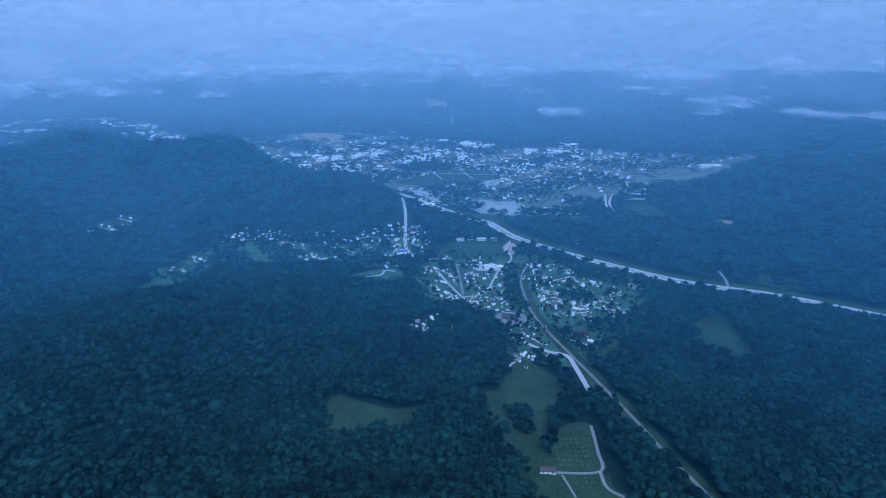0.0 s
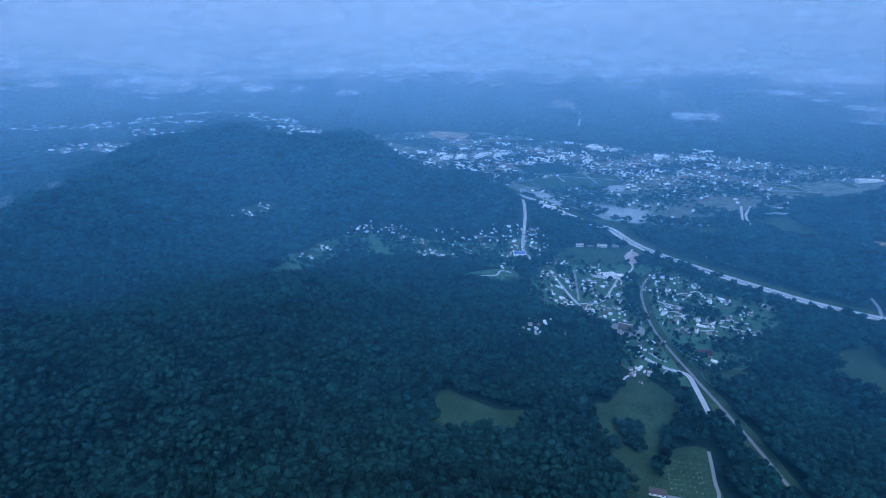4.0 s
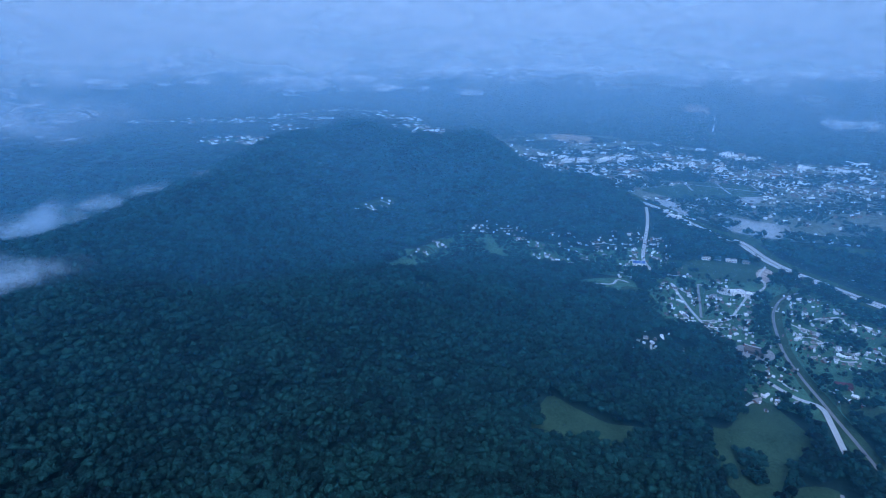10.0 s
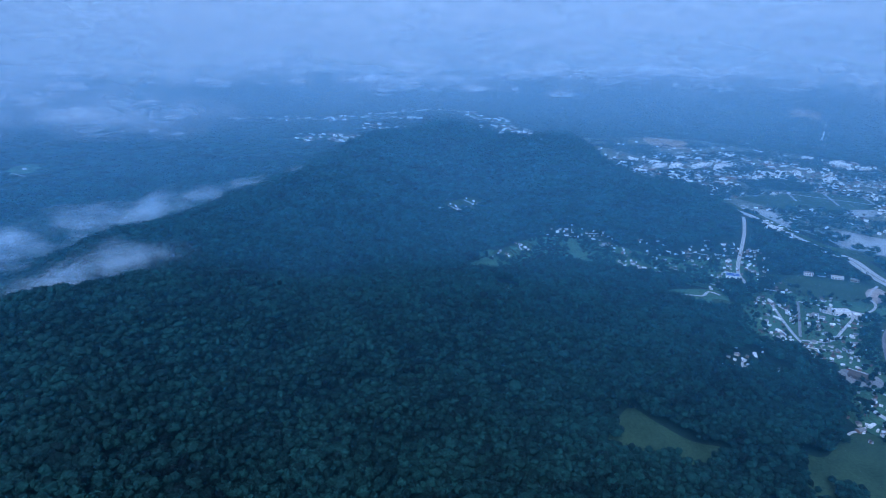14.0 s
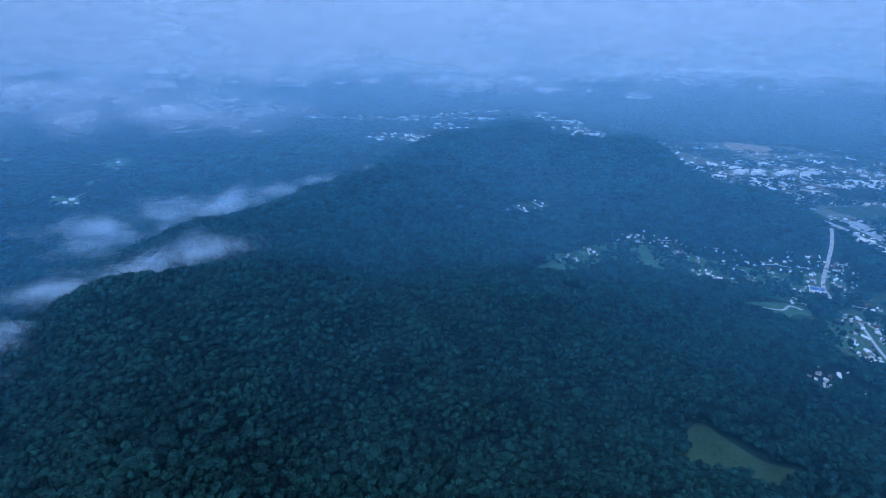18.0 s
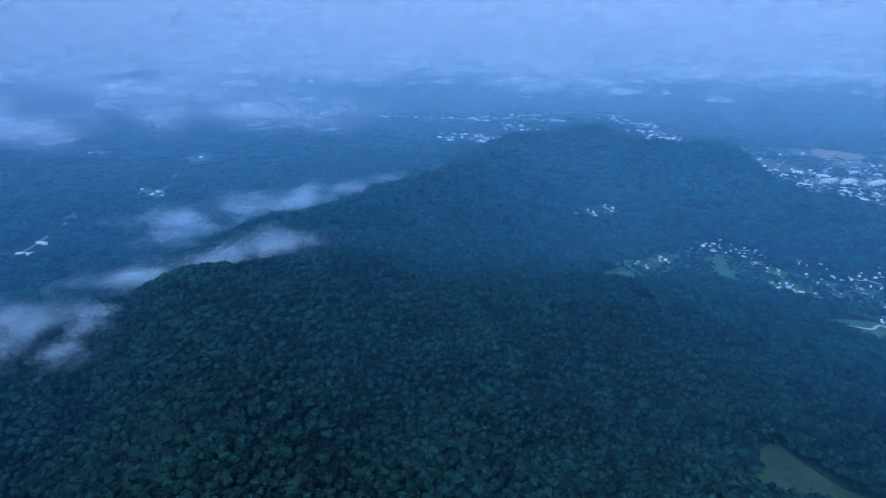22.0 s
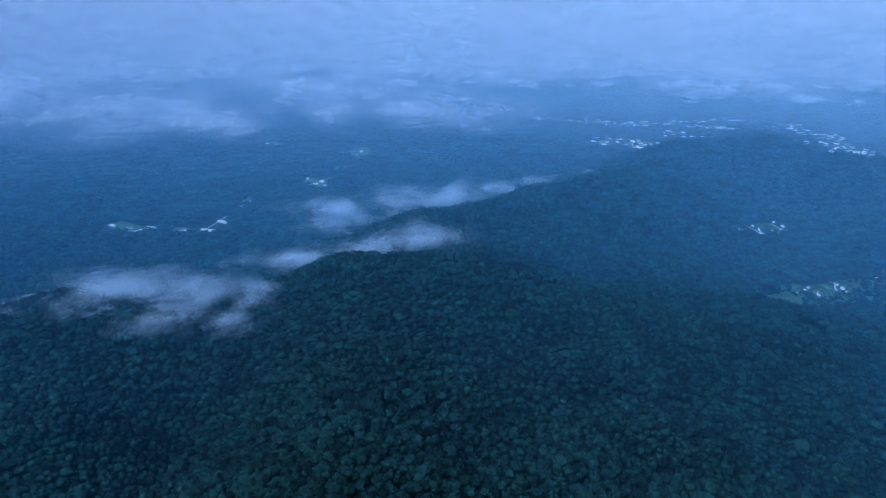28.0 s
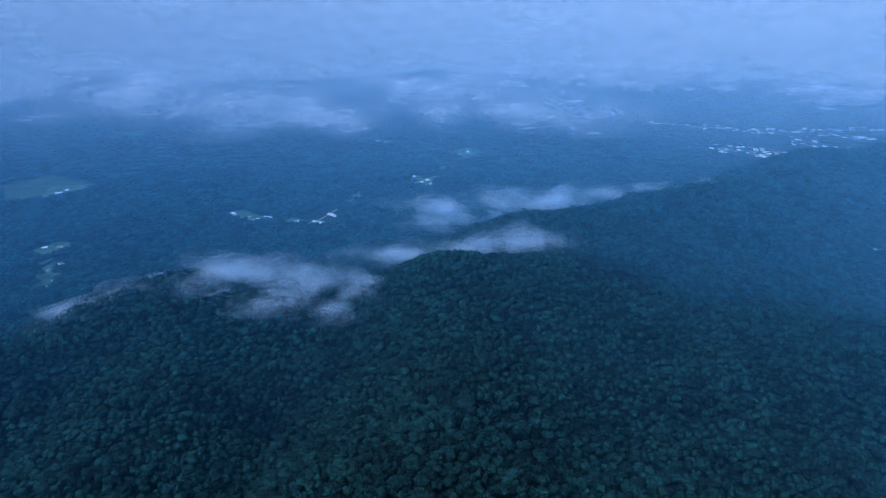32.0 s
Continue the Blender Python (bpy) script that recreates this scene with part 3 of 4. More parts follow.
# ---- houses, yards and other things ----


def painted(name, base, rough=0.7, vary=0.12):
    """Paint or roofing that differs a little from one building to the next."""
    m = material(name, base, rough, vary, 0.15, 1.5)
    n, l = m.node_tree.nodes, m.node_tree.links
    info, hsv = n.new("ShaderNodeObjectInfo"), n.new("ShaderNodeHueSaturation")
    rng_node = n.new("ShaderNodeMapRange")
    rng_node.inputs["To Min"].default_value, rng_node.inputs["To Max"].default_value = 0.8, 1.1
    l.new(info.outputs["Random"], rng_node.inputs[0])
    b = n["Principled BSDF"]
    src = b.inputs["Base Color"].links[0].from_socket
    l.new(src, hsv.inputs["Color"]), l.new(rng_node.outputs[0], hsv.inputs["Value"])
    l.new(hsv.outputs[0], b.inputs["Base Color"])
    return m


WHITE = painted("white_siding", (0.86, 0.86, 0.85))
CREAM = painted("cream_siding", (0.62, 0.57, 0.48))
BRICK = painted("red_brick", (0.25, 0.16, 0.13), 0.9, 0.25)
CONCRETE = painted("concrete", (0.48, 0.47, 0.45), 0.9, 0.15)
TIN = painted("white_metal_roof", (0.82, 0.83, 0.84), 0.5)
SHINGLE = painted("grey_shingles", (0.26, 0.26, 0.27), 0.9, 0.25)
BROWN = painted("brown_shingles", (0.10, 0.085, 0.08), 0.9, 0.25)
BLUE = painted("blue_metal_roof", (0.08, 0.16, 0.42), 0.5)
RED = painted("red_metal_roof", (0.11, 0.035, 0.045), 0.7)
GLASS = material("window_glass", (0.03, 0.035, 0.045), 0.08, 0.1, 0.5, 2.0, spec=0.6)
PANEL = painted("door_paint", (0.30, 0.20, 0.15))
RUBBER = material("tyre_rubber", (0.03, 0.03, 0.03), 0.85)
CAR_PAINTS = [painted("white_car_paint", (0.78, 0.78, 0.78), 0.3), painted("dark_car_paint", (0.06, 0.07, 0.09), 0.3), painted("red_car_paint", (0.35, 0.04, 0.04), 0.3)]
GRANITE = material("granite", (0.55, 0.54, 0.52), 0.6, 0.2, 0.3, 3.0)
STEEL = material("galvanised_steel", (0.5, 0.51, 0.52), 0.45, 0.15, 0.3, 2.0)


def box(bm, x0, x1, y0, y1, z0, z1):
    """Adds a box to bm."""
    vs = [bm.verts.new((x, y, z)) for z in (z0, z1) for x, y in ((x0, y0), (x1, y0), (x1, y1), (x0, y1))]
    for f in ((3, 2, 1, 0), (4, 5, 6, 7), (0, 1, 5, 4), (1, 2, 6, 5), (2, 3, 7, 6), (3, 0, 4, 7)):
        bm.faces.new([vs[i] for i in f])
    return bm


def part(name, bm, mat, parent, label=""):
    me = bpy.data.meshes.new(name)
    bm.to_mesh(me)
    bm.free()
    me.materials.append(mat)
    ob = new(name, me)
    ob.parent = parent
    if label:
        ob["label"] = label
    return ob


def prism(bm, half, run, rise, base, thick):
    """Two roof slopes that meet in a ridge along x."""
    for side in (-1, 1):
        low = [(-half, side * run, base), (half, side * run, base), (half, 0, base + rise), (-half, 0, base + rise)]
        vs = [bm.verts.new(p) for p in low] + [bm.verts.new((x, y, z + thick)) for x, y, z in low]
        for f in ((0, 1, 2, 3), (7, 6, 5, 4), (0, 4, 5, 1), (1, 5, 6, 2), (2, 6, 7, 3), (3, 7, 4, 0)):
            bm.faces.new([vs[i] for i in (f if side < 0 else f[::-1])])
    return bm


def gable_walls(bm, hx, hy, tall, rise):
    ring = [(-hx, -hy), (hx, -hy), (hx, hy), (-hx, hy)]
    low = [bm.verts.new((x, y, -0.8)) for x, y in ring]
    top = [bm.verts.new((x, y, tall)) for x, y in ring]
    e0, e1 = bm.verts.new((-hx, 0, tall + rise)), bm.verts.new((hx, 0, tall + rise))
    bm.faces.new((low[0], low[1], top[1], top[0])), bm.faces.new((low[2], low[3], top[3], top[2]))
    bm.faces.new((low[1], low[2], top[2], e1, top[1])), bm.faces.new((low[3], low[0], top[0], e0, top[3]))
    return bm


def house(length, depth, tall, rise, wall, roof, label, porch=True, chimney=True):
    """A gabled house with its openings; stands at the origin until it is placed."""
    ob = tagged(new("house"), label, "house", "houses of the valley")
    hx, hy = length / 2, depth / 2
    part("wall", gable_walls(bmesh.new(), hx, hy, tall, rise), wall, ob)
    part("roof", prism(bmesh.new(), hx + 0.5, hy + 0.6, rise * (hy + 0.6) / hy, tall - rise * 0.6 / hy + 0.03, 0.22), roof, ob)
    for side in (-1, 1):
        for k in (-0.62, 0.62):
            x, y = k * hx, side * (hy + 0.03)
            frame_ob = part("window", box(bmesh.new(), x - 0.85, x + 0.85, min(y, y - side * 0.1), max(y, y - side * 0.1), 0.9, 2.3), WHITE, ob)
            part("pane", box(bmesh.new(), x - 0.72, x + 0.72, min(y + side * 0.02, y), max(y + side * 0.02, y), 1.02, 2.18), GLASS, frame_ob)
    part("door", box(bmesh.new(), -0.5, 0.5, -hy - 0.07, -hy + 0.02, 0, 2.1), PANEL, ob)
    if porch:
        bm = box(bmesh.new(), -2.2, 2.2, -hy - 2.2, -hy - 0.1, 2.45, 2.6)
        for x in (-2.1, 1.95):
            box(bm, x, x + 0.15, -hy - 2.15, -hy - 2.0, 0, 2.45)
        part("porch", box(bm, -2.2, 2.2, -hy - 2.2, -hy - 0.1, -0.6, 0.12), WHITE, ob)
    if chimney:
        part("chimney", box(bmesh.new(), hx * 0.4, hx * 0.4 + 0.8, 0.4, 1.2, tall, tall + rise + 1.1), BRICK, ob)
    return ob


def block(name, length, depth, tall, wall, roof, label, category="building", group="", windows=4):
    """A flat-roofed building with a parapet, a row of windows and roof units."""
    ob = tagged(new(name), label, category, group)
    hx, hy = length / 2, depth / 2
    bm = box(bmesh.new(), -hx, hx, -hy, hy, -1.0, tall)
    part("wall", bm, wall, ob)
    bm = bmesh.new()
    for q in ((-hx - 0.1, hx + 0.1, -hy - 0.1, -hy + 0.3), (-hx - 0.1, hx + 0.1, hy - 0.3, hy + 0.1), (-hx - 0.1, -hx + 0.3, -hy + 0.3, hy - 0.3), (hx - 0.3, hx + 0.1, -hy + 0.3, hy - 0.3)):
        box(bm, *q, tall - 0.2, tall + 0.7)
    part("parapet", bm, wall, ob)
    part("roof", box(bmesh.new(), -hx + 0.3, hx - 0.3, -hy + 0.3, hy - 0.3, tall + 0.02, tall + 0.2), roof, ob)
    for k in range(windows):
        x = -hx + length * (k + 0.5) / windows
        part("window", box(bmesh.new(), x - 1.2, x + 1.2, -hy - 0.06, -hy + 0.02, 0.9, 2.6), GLASS, ob)
    part("roof_unit", box(bmesh.new(), hx * 0.2, hx * 0.2 + 2.2, -1, 1, tall + 0.2, tall + 1.5), STEEL, ob)
    return ob


def car(paint, label):
    ob = tagged(new("car"), label, "car", "parked cars")
    bm = box(bmesh.new(), -2.25, 2.25, -0.9, 0.9, 0.35, 0.95)
    bmesh.ops.bevel(bm, geom=bm.edges[:], offset=0.12, segments=1, affect="EDGES")
    part("body", bm, paint, ob)
    bm = box(bmesh.new(), -1.3, 1.0, -0.78, 0.78, 0.93, 1.48)
    for v in bm.verts:
        if v.co.z > 1.2:
            v.co.x, v.co.y = v.co.x * 0.72, v.co.y * 0.85
    cab = part("cabin", bm, GLASS, ob)
    part("roof", box(bmesh.new(), -0.9, 0.7, -0.64, 0.64, 1.46, 1.52), paint, cab)
    for x in (-1.4, 1.4):
        for y in (-0.82, 0.82):
            bm = bmesh.new()
            bmesh.ops.create_cone(bm, cap_ends=True, segments=10, radius1=0.33, radius2=0.33, depth=0.22, matrix=pose(x, y, 0.33, 90))
            part("wheel", bm, RUBBER, ob)
    return ob


def tree(rng, tall, spread, label):
    """A tree that stands alone: tapered trunk with limbs, and a crown of many clumps with gaps."""
    ob = tagged(new("tree"), label, "tree", "trees among the houses and fields")
    bm = bmesh.new()
    bmesh.ops.create_cone(bm, segments=7, radius1=0.38, radius2=0.14, depth=tall * 0.6, matrix=pose(0, 0, tall * 0.3 - 0.3))
    for k in range(4):
        turn = k * 90 + float(rng.uniform(-25, 25))
        m = pose(0, 0, tall * float(rng.uniform(0.3, 0.5)), 0, 0, turn) @ pose(0, 0, 0, 0, 50, 0) @ pose(0, 0, spread * 0.3)
        bmesh.ops.create_cone(bm, segments=5, radius1=0.15, radius2=0.05, depth=spread * 0.7, matrix=m)
    part("trunk", bm, BARK, ob)
    vs_all, fs_all, base = [], [], 0
    for _ in range(16):
        vs, fs = FINE[int(rng.integers(len(FINE)))]
        a, q, h = rng.uniform(0, 6.28), np.sqrt(rng.uniform(0, 1)) * spread * 0.75, rng.uniform(0, 1)
        q *= 1 - 0.6 * h
        size = spread * rng.uniform(0.28, 0.46)
        c, s_ = np.cos(a), np.sin(a)
        p = np.stack([vs[:, 0] * c - vs[:, 1] * s_, vs[:, 0] * s_ + vs[:, 1] * c, vs[:, 2] * 0.8], 1) * size
        vs_all.append(p + (q * c, q * s_, tall * (0.48 + 0.42 * h)))
        fs_all.append(fs + base)
        base += len(vs)
    faces = np.concatenate(fs_all)
    crown = new("crown", mesh_of("crown", np.concatenate(vs_all), faces.ravel(), np.full(len(faces), 3), HAZED_LEAF))
    crown.parent = ob
    return ob


def put(kinds, spots, rng, turn=None, size=(1, 1)):
    """Stands copies of the kinds on the ground at the spots; each kind itself takes the first spot that falls to it."""
    for i, (x, y) in enumerate(spots):
        k = i % len(kinds)
        a = turn + float(rng.choice([0, 90])) + float(rng.uniform(-12, 12)) if turn is not None else float(rng.uniform(0, 360))
        m = pose(x, y, float(height(x, y)) + 0.45, 0, 0, a) @ Matrix.Scale(float(rng.uniform(*size)), 4)
        if kinds[k].get("stands"):
            copy_thing(kinds[k], m)
        else:
            kinds[k].matrix_basis = m
            kinds[k]["stands"] = 1


rng = np.random.default_rng(11)
HOUSES = [
    house(9.5, 6.5, 2.8, 1.6, WHITE, TIN, "small white house with a pale metal roof in a yard"),
    house(11, 6.8, 2.8, 1.5, WHITE, SHINGLE, "white single-storey house with a grey shingle roof"),
    house(9, 6.5, 2.8, 1.9, CREAM, BROWN, "cream cottage with a steep brown roof"),
    house(15, 4.2, 2.6, 0.7, WHITE, TIN, "long white mobile home with a low metal roof", False, False),
    house(11, 7, 2.8, 1.8, BRICK, SHINGLE, "red brick house with a grey shingle roof"),
    house(11, 7.5, 5.2, 2.0, WHITE, SHINGLE, "two-storey white house with a grey roof"),
    house(6, 4.2, 2.4, 1.2, WHITE, TIN, "small white outbuilding with a bright metal roof", False, False),
    house(10, 6.5, 2.8, 1.6, CREAM, TIN, "cream house with a pale metal roof"),
]
for spots, turn in ((VILLAGE_A, 20), (VILLAGE_B, 40), (VILLAGE_C, 60), (SIDE, 85), (HOLLOW_A, 10), (HOLLOW_B, 50)):
    put(HOUSES, spots, rng, turn, (0.74, 1.0))
put(HOUSES, WEST, rng, 30, (1.1, 1.6))

# sheds and drives in the yards
SHEDS = [house(4.5, 3.4, 2.2, 0.9, WHITE, TIN, "small white garden shed with a metal roof", False, False), house(7, 5.5, 2.6, 1.2, CREAM, SHINGLE, "cream garage with a grey roof", False, False),
         house(5, 4, 2.3, 1.0, BRICK, BROWN, "small brown shed in a yard", False, False)]
for ob in SHEDS:
    ob.name, ob["category"], ob["group"] = "garden_shed", "shed", "sheds in the yards"
yard = []
for k, (x, y) in enumerate(VILLAGE_A + VILLAGE_B + VILLAGE_C + SIDE + HOLLOW_A + HOLLOW_B):
    a = float(rng.uniform(0, 6.28))
    yard.append((x + 13 * math.cos(a), y + 13 * math.sin(a)))
    if k % 3 == 0:
        yard.append((x + 19 * math.cos(a + 3.5), y + 19 * math.sin(a + 3.5)))
    b = a + 2.2
    if k % 2 == 0:
        strip("driveway", [(x + 5 * math.cos(b), y + 5 * math.sin(b)), (x + 14 * math.cos(b + 0.1), y + 14 * math.sin(b + 0.1)), (x + 26 * math.cos(b + 0.3), y + 26 * math.sin(b + 0.3))],
              3.2, GRAVEL, 0.75, "short pale gravel drive to a house", "driveway")
put(SHEDS, yard, rng, 15, (0.8, 1.1))

# larger single buildings
SINGLE = [
    (block("church_hall", 24, 14, 6, WHITE, TIN, "large white hall with a pale roof on a gravel lot"), 84, 1056, 25),
    (block("school_wing", 15, 8, 4, WHITE, CONCRETE, "long low white school wing beside the highway", group="school wings"), 36, 1212, 8),
    (block("school_wing", 12, 7, 4, WHITE, TIN, "low white school wing with a metal roof", group="school wings"), 56, 1219, 8),
    (block("school_wing", 19, 8, 4, WHITE, CONCRETE, "long low white school wing beside the highway", group="school wings"), 80, 1218, 8),
    (block("school_wing", 13, 7, 4, CREAM, TIN, "low cream school wing with a metal roof", group="school wings"), 106, 1220, 8),
    (block("roadside_shop", 22, 16, 5, WHITE, BLUE, "roadside shop with a bright blue roof"), -79, 1140, 10),
    (block("warehouse", 66, 22, 9, WHITE, TIN, "long white warehouse at the edge of town", "warehouse"), 850, 1940, 4),
    (block("river_works", 40, 14, 7, WHITE, TIN, "white works building beside the pond"), -40, 1459, -12),
    (block("river_works", 26, 10, 6, WHITE, CONCRETE, "white works building beside the pond"), -12, 1440, -12),
    (block("lodge", 44, 6, 4, WHITE, TIN, "long white building among trees in the west valley"), -1395, 268, 40),
    (block("lodge", 36, 6, 4, WHITE, TIN, "long white building among trees in the west valley"), -1450, 312, 30),
]
for ob, x, y, a in SINGLE:
    ob.matrix_basis = pose(x, y, float(height(x, y)) + 0.5, 0, 0, a)
barn = house(18, 12, 4.5, 3.0, RED, RED, "red barn with a red metal roof at a field", False, False)
barn["category"], barn.name = "barn", "barn"
barn.matrix_basis = pose(195, 788, float(height(195, 788)) + 0.4, 0, 0, 5)
church = house(22, 12, 4.5, 3.6, BROWN, BROWN, "brown church with a steep dark roof on an asphalt lot", False, False)
church["category"], church.name = "church", "church"
church.matrix_basis = pose(100, 840, float(height(100, 840)) + 0.5, 0, 0, -20)
shed = house(15, 8, 3.0, 1.6, WHITE, BROWN, "open white shelter with a brown roof beside the cemetery", False, False)
shed["category"], shed.name = "shelter", "cemetery_shelter"
shed.matrix_basis = pose(102, 498, float(height(102, 498)) + 0.55, 0, 0, -6)

# parked cars
CARS = [car(CAR_PAINTS[0], "white car parked in the village"), car(CAR_PAINTS[1], "dark car parked in the village"), car(CAR_PAINTS[2], "red car parked in the village")]
spots = []
for x, y in VILLAGE_A + VILLAGE_B + VILLAGE_C[:14] + SIDE:
    a = float(rng.uniform(0, 6.28))
    spots.append((x + 12 * math.cos(a), y + 12 * math.sin(a)))
put(CARS, spots, rng)

# gravestones in rows on the cemetery lawn
stone = tagged(new("gravestone"), "pale upright gravestone on the cemetery lawn", "gravestone", "gravestones")
bm = box(bmesh.new(), -0.5, 0.5, -0.12, 0.12, 0.2, 1.1)
bmesh.ops.bevel(bm, geom=[e for e in bm.edges if all(v.co.z > 1 for v in e.verts)], offset=0.1, segments=2, affect="EDGES")
part("headstone", bm, GRANITE, stone)
part("plinth", box(bmesh.new(), -0.65, 0.65, -0.25, 0.25, -0.2, 0.22), GRANITE, stone)
spots = [(116 + 4.5 * i + float(rng.uniform(-1, 1)), 508 + 7 * j + float(rng.uniform(-1, 1))) for i in range(8) for j in range(7) if rng.uniform() < 0.75]
spots += [(128 + 4.5 * i + float(rng.uniform(-1, 1)), 468 + 7 * j) for i in range(5) for j in range(4) if rng.uniform() < 0.6]
put([stone], spots, rng, 0, (0.6, 0.9))

# trees that stand singly in the village and by the fields
TREES = [tree(rng, 13, 5.5, "broad leafy tree beside houses"), tree(rng, 10, 4.2, "round leafy tree on a lawn"), tree(rng, 16, 6, "tall leafy tree beside houses"),
         tree(rng, 8, 3.4, "small leafy tree in a yard")]


def clear_of(x, y, roads=True):
    ok = ~near_line(x, y, HIGHWAY, 20) & ~near_line(x, y, RAIL, 6)
    for _, line, width, _ in ROADS:
        ok &= ~near_line(x, y, line, width / 2 + 3)
    for outline in LAKES:
        ok &= ~inside(x, y, outline)
    return ok


BUILT = VILLAGE_A + VILLAGE_B + VILLAGE_C + SIDE + HOLLOW_A + HOLLOW_B + [(x, y) for _, x, y, _ in SINGLE] + [(195, 788), (102, 498), (100, 840)]
x, y = rng.uniform(-60, 340, 1500), rng.uniform(690, 1140, 1500)
keep = inside(x, y, VILLAGE) & clear_of(x, y) & away_from(x, y, BUILT, 11)
x, y = x[keep][:340], y[keep][:340]
put(TREES, list(zip(x.tolist(), y.tolist())), rng, None, (0.7, 1.15))
x, y = rng.uniform(60, 105, 260), rng.uniform(545, 610, 260)
keep = inside(x, y, [(68, 602), (97, 600), (98, 552), (79, 556)])
forest("field_grove", x[keep], y[keep], 3.2, 10, FINE, rng, "small grove of leafy trees in the field")
# denser tree rows in the village, and the half-wooded hollow
x, y = rng.uniform(-60, 340, 7000), rng.uniform(690, 1140, 7000)
grove = np.sin(x / 23 + 2 * np.sin(y / 31)) + np.sin(y / 27 + 1.7 * np.sin(x / 37)) > 0.85
for outline in GROVES:
    grove |= inside(x, y, outline)
keep = inside(x, y, VILLAGE) & grove & clear_of(x, y) & away_from(x, y, BUILT, 11)
forest("village_groves", x[keep], y[keep], 3.2, 11, FINE, rng, "groves of leafy trees between the village yards")
x, y = rng.uniform(-520, -30, 9000), rng.uniform(880, 1260, 9000)
keep = inside(x, y, HOLLOW) & clear_of(x, y) & away_from(x, y, BUILT, 17) & ~np.any([inside(x, y, f[1]) for f in FIELDS], axis=0) & (rng.uniform(0, 1, 9000) < 0.5)
forest("hollow_trees", x[keep], y[keep], 3.2, 9, SPRAY, rng, "leafy trees round the houses of the side valley")

# ---- the town across the ponds ----
STREETS = []
core = (-20.0, 2080.0)
for k in range(-5, 9):
    a = (k * 95.0 - 60, 1780.0)
    STREETS.append([(a[0] - 40, a[1] + 40), (a[0] - 170, a[1] + 520)])
for k in range(7):
    STREETS.append([(-480, 1960 + k * 85), (820, 1790 + k * 85)])
for line in STREETS:
    q = np.array(line, float)
    t = np.linspace(0, 1, 40)[:, None]
    q = q[0] + (q[1] - q[0]) * t
    ok = inside(q[:, 0], q[:, 1], TOWN)
    q = q[ok]
    if len(q) > 4:
        strip("town_street", [tuple(p) for p in q[:: max(1, len(q) // 6)].tolist()], 7, ASPHALT, 0.9, "grey town street between buildings", "road")
BLOCKS = [block("shop_block", 26, 16, 6, BRICK, CONCRETE, "brick shop block with a grey flat roof in town", group="town blocks", windows=3),
          block("shop_block", 34, 18, 7, WHITE, TIN, "white commercial building with a pale flat roof in town", group="town blocks", windows=3),
          block("shop_block", 20, 14, 5, CREAM, TIN, "cream shop with a pale flat roof in town", group="town blocks", windows=3),
          block("shop_block", 48, 24, 7, WHITE, TIN, "large white store with a flat roof in town", group="town blocks", windows=3)]


def town_spots(n, cx, cy, sx, sy, gap, taken):
    out = []
    while len(out) < n:
        x, y = float(rng.normal(cx, sx)), float(rng.normal(cy, sy))
        if inside(np.array([x]), np.array([y]), TOWN)[0] and clear_of(np.array([x]), np.array([y]))[0] and not inside(np.array([x]), np.array([y]), TOWN_GROVE)[0] and not any(
                inside(np.array([x]), np.array([y]), f[1])[0] for f in FIELDS) and all((x - p) ** 2 + (y - q) ** 2 > gap * gap for p, q in taken):
            out.append((x, y))
            taken.append((x, y))
    return out


TOWN_GROVE = [(-165, 1990), (-60, 2060), (30, 2010), (20, 1920), (-120, 1900)]
taken = [(850, 1940)]
big = [(-384, 1982), (-290, 1902), (-185, 2130), (-330, 1955), (-230, 2035), (-120, 2065), (-18, 2225), (416, 2253), (226, 2110), (473, 2277), (167, 2402), (102, 2429), (-606, 2130), (-450, 1990)]
taken += big
big += [(-477, 2937), (-431, 2932), (-256, 2845), (-213, 2788), (133, 2877), (93, 2470), (139, 2492), (2, 2532), (-151, 2576), (-254, 2435), (-314, 2379), (-390, 2307), (394, 2307), (488, 2411)]
taken += big[14:]
put(BLOCKS, big, rng, -15, (0.9, 1.3))
park = [(206 + 16.5 * i + float(rng.uniform(-3, 3)), 1428 + 13 * j + float(rng.uniform(-3, 3))) for i in range(8) for j in range(5) if rng.uniform() < 0.75]
taken += park
put([HOUSES[3], HOUSES[6], HOUSES[3]], park, rng, 40, (0.8, 1.0))
works = [(-56 + 9 * i + float(rng.uniform(-3, 3)), 1530 - 6 * i + float(rng.uniform(-12, 12))) for i in range(8)]
taken += works
put([HOUSES[6], HOUSES[0], HOUSES[3]], works, rng, 10, (0.9, 1.3))
put(BLOCKS, town_spots(70, -120, 2100, 280, 150, 32, taken), rng, -15, (0.6, 1.0))
put(HOUSES, town_spots(60, 300, 1960, 320, 180, 14, taken), rng, -15, (0.85, 1.1))


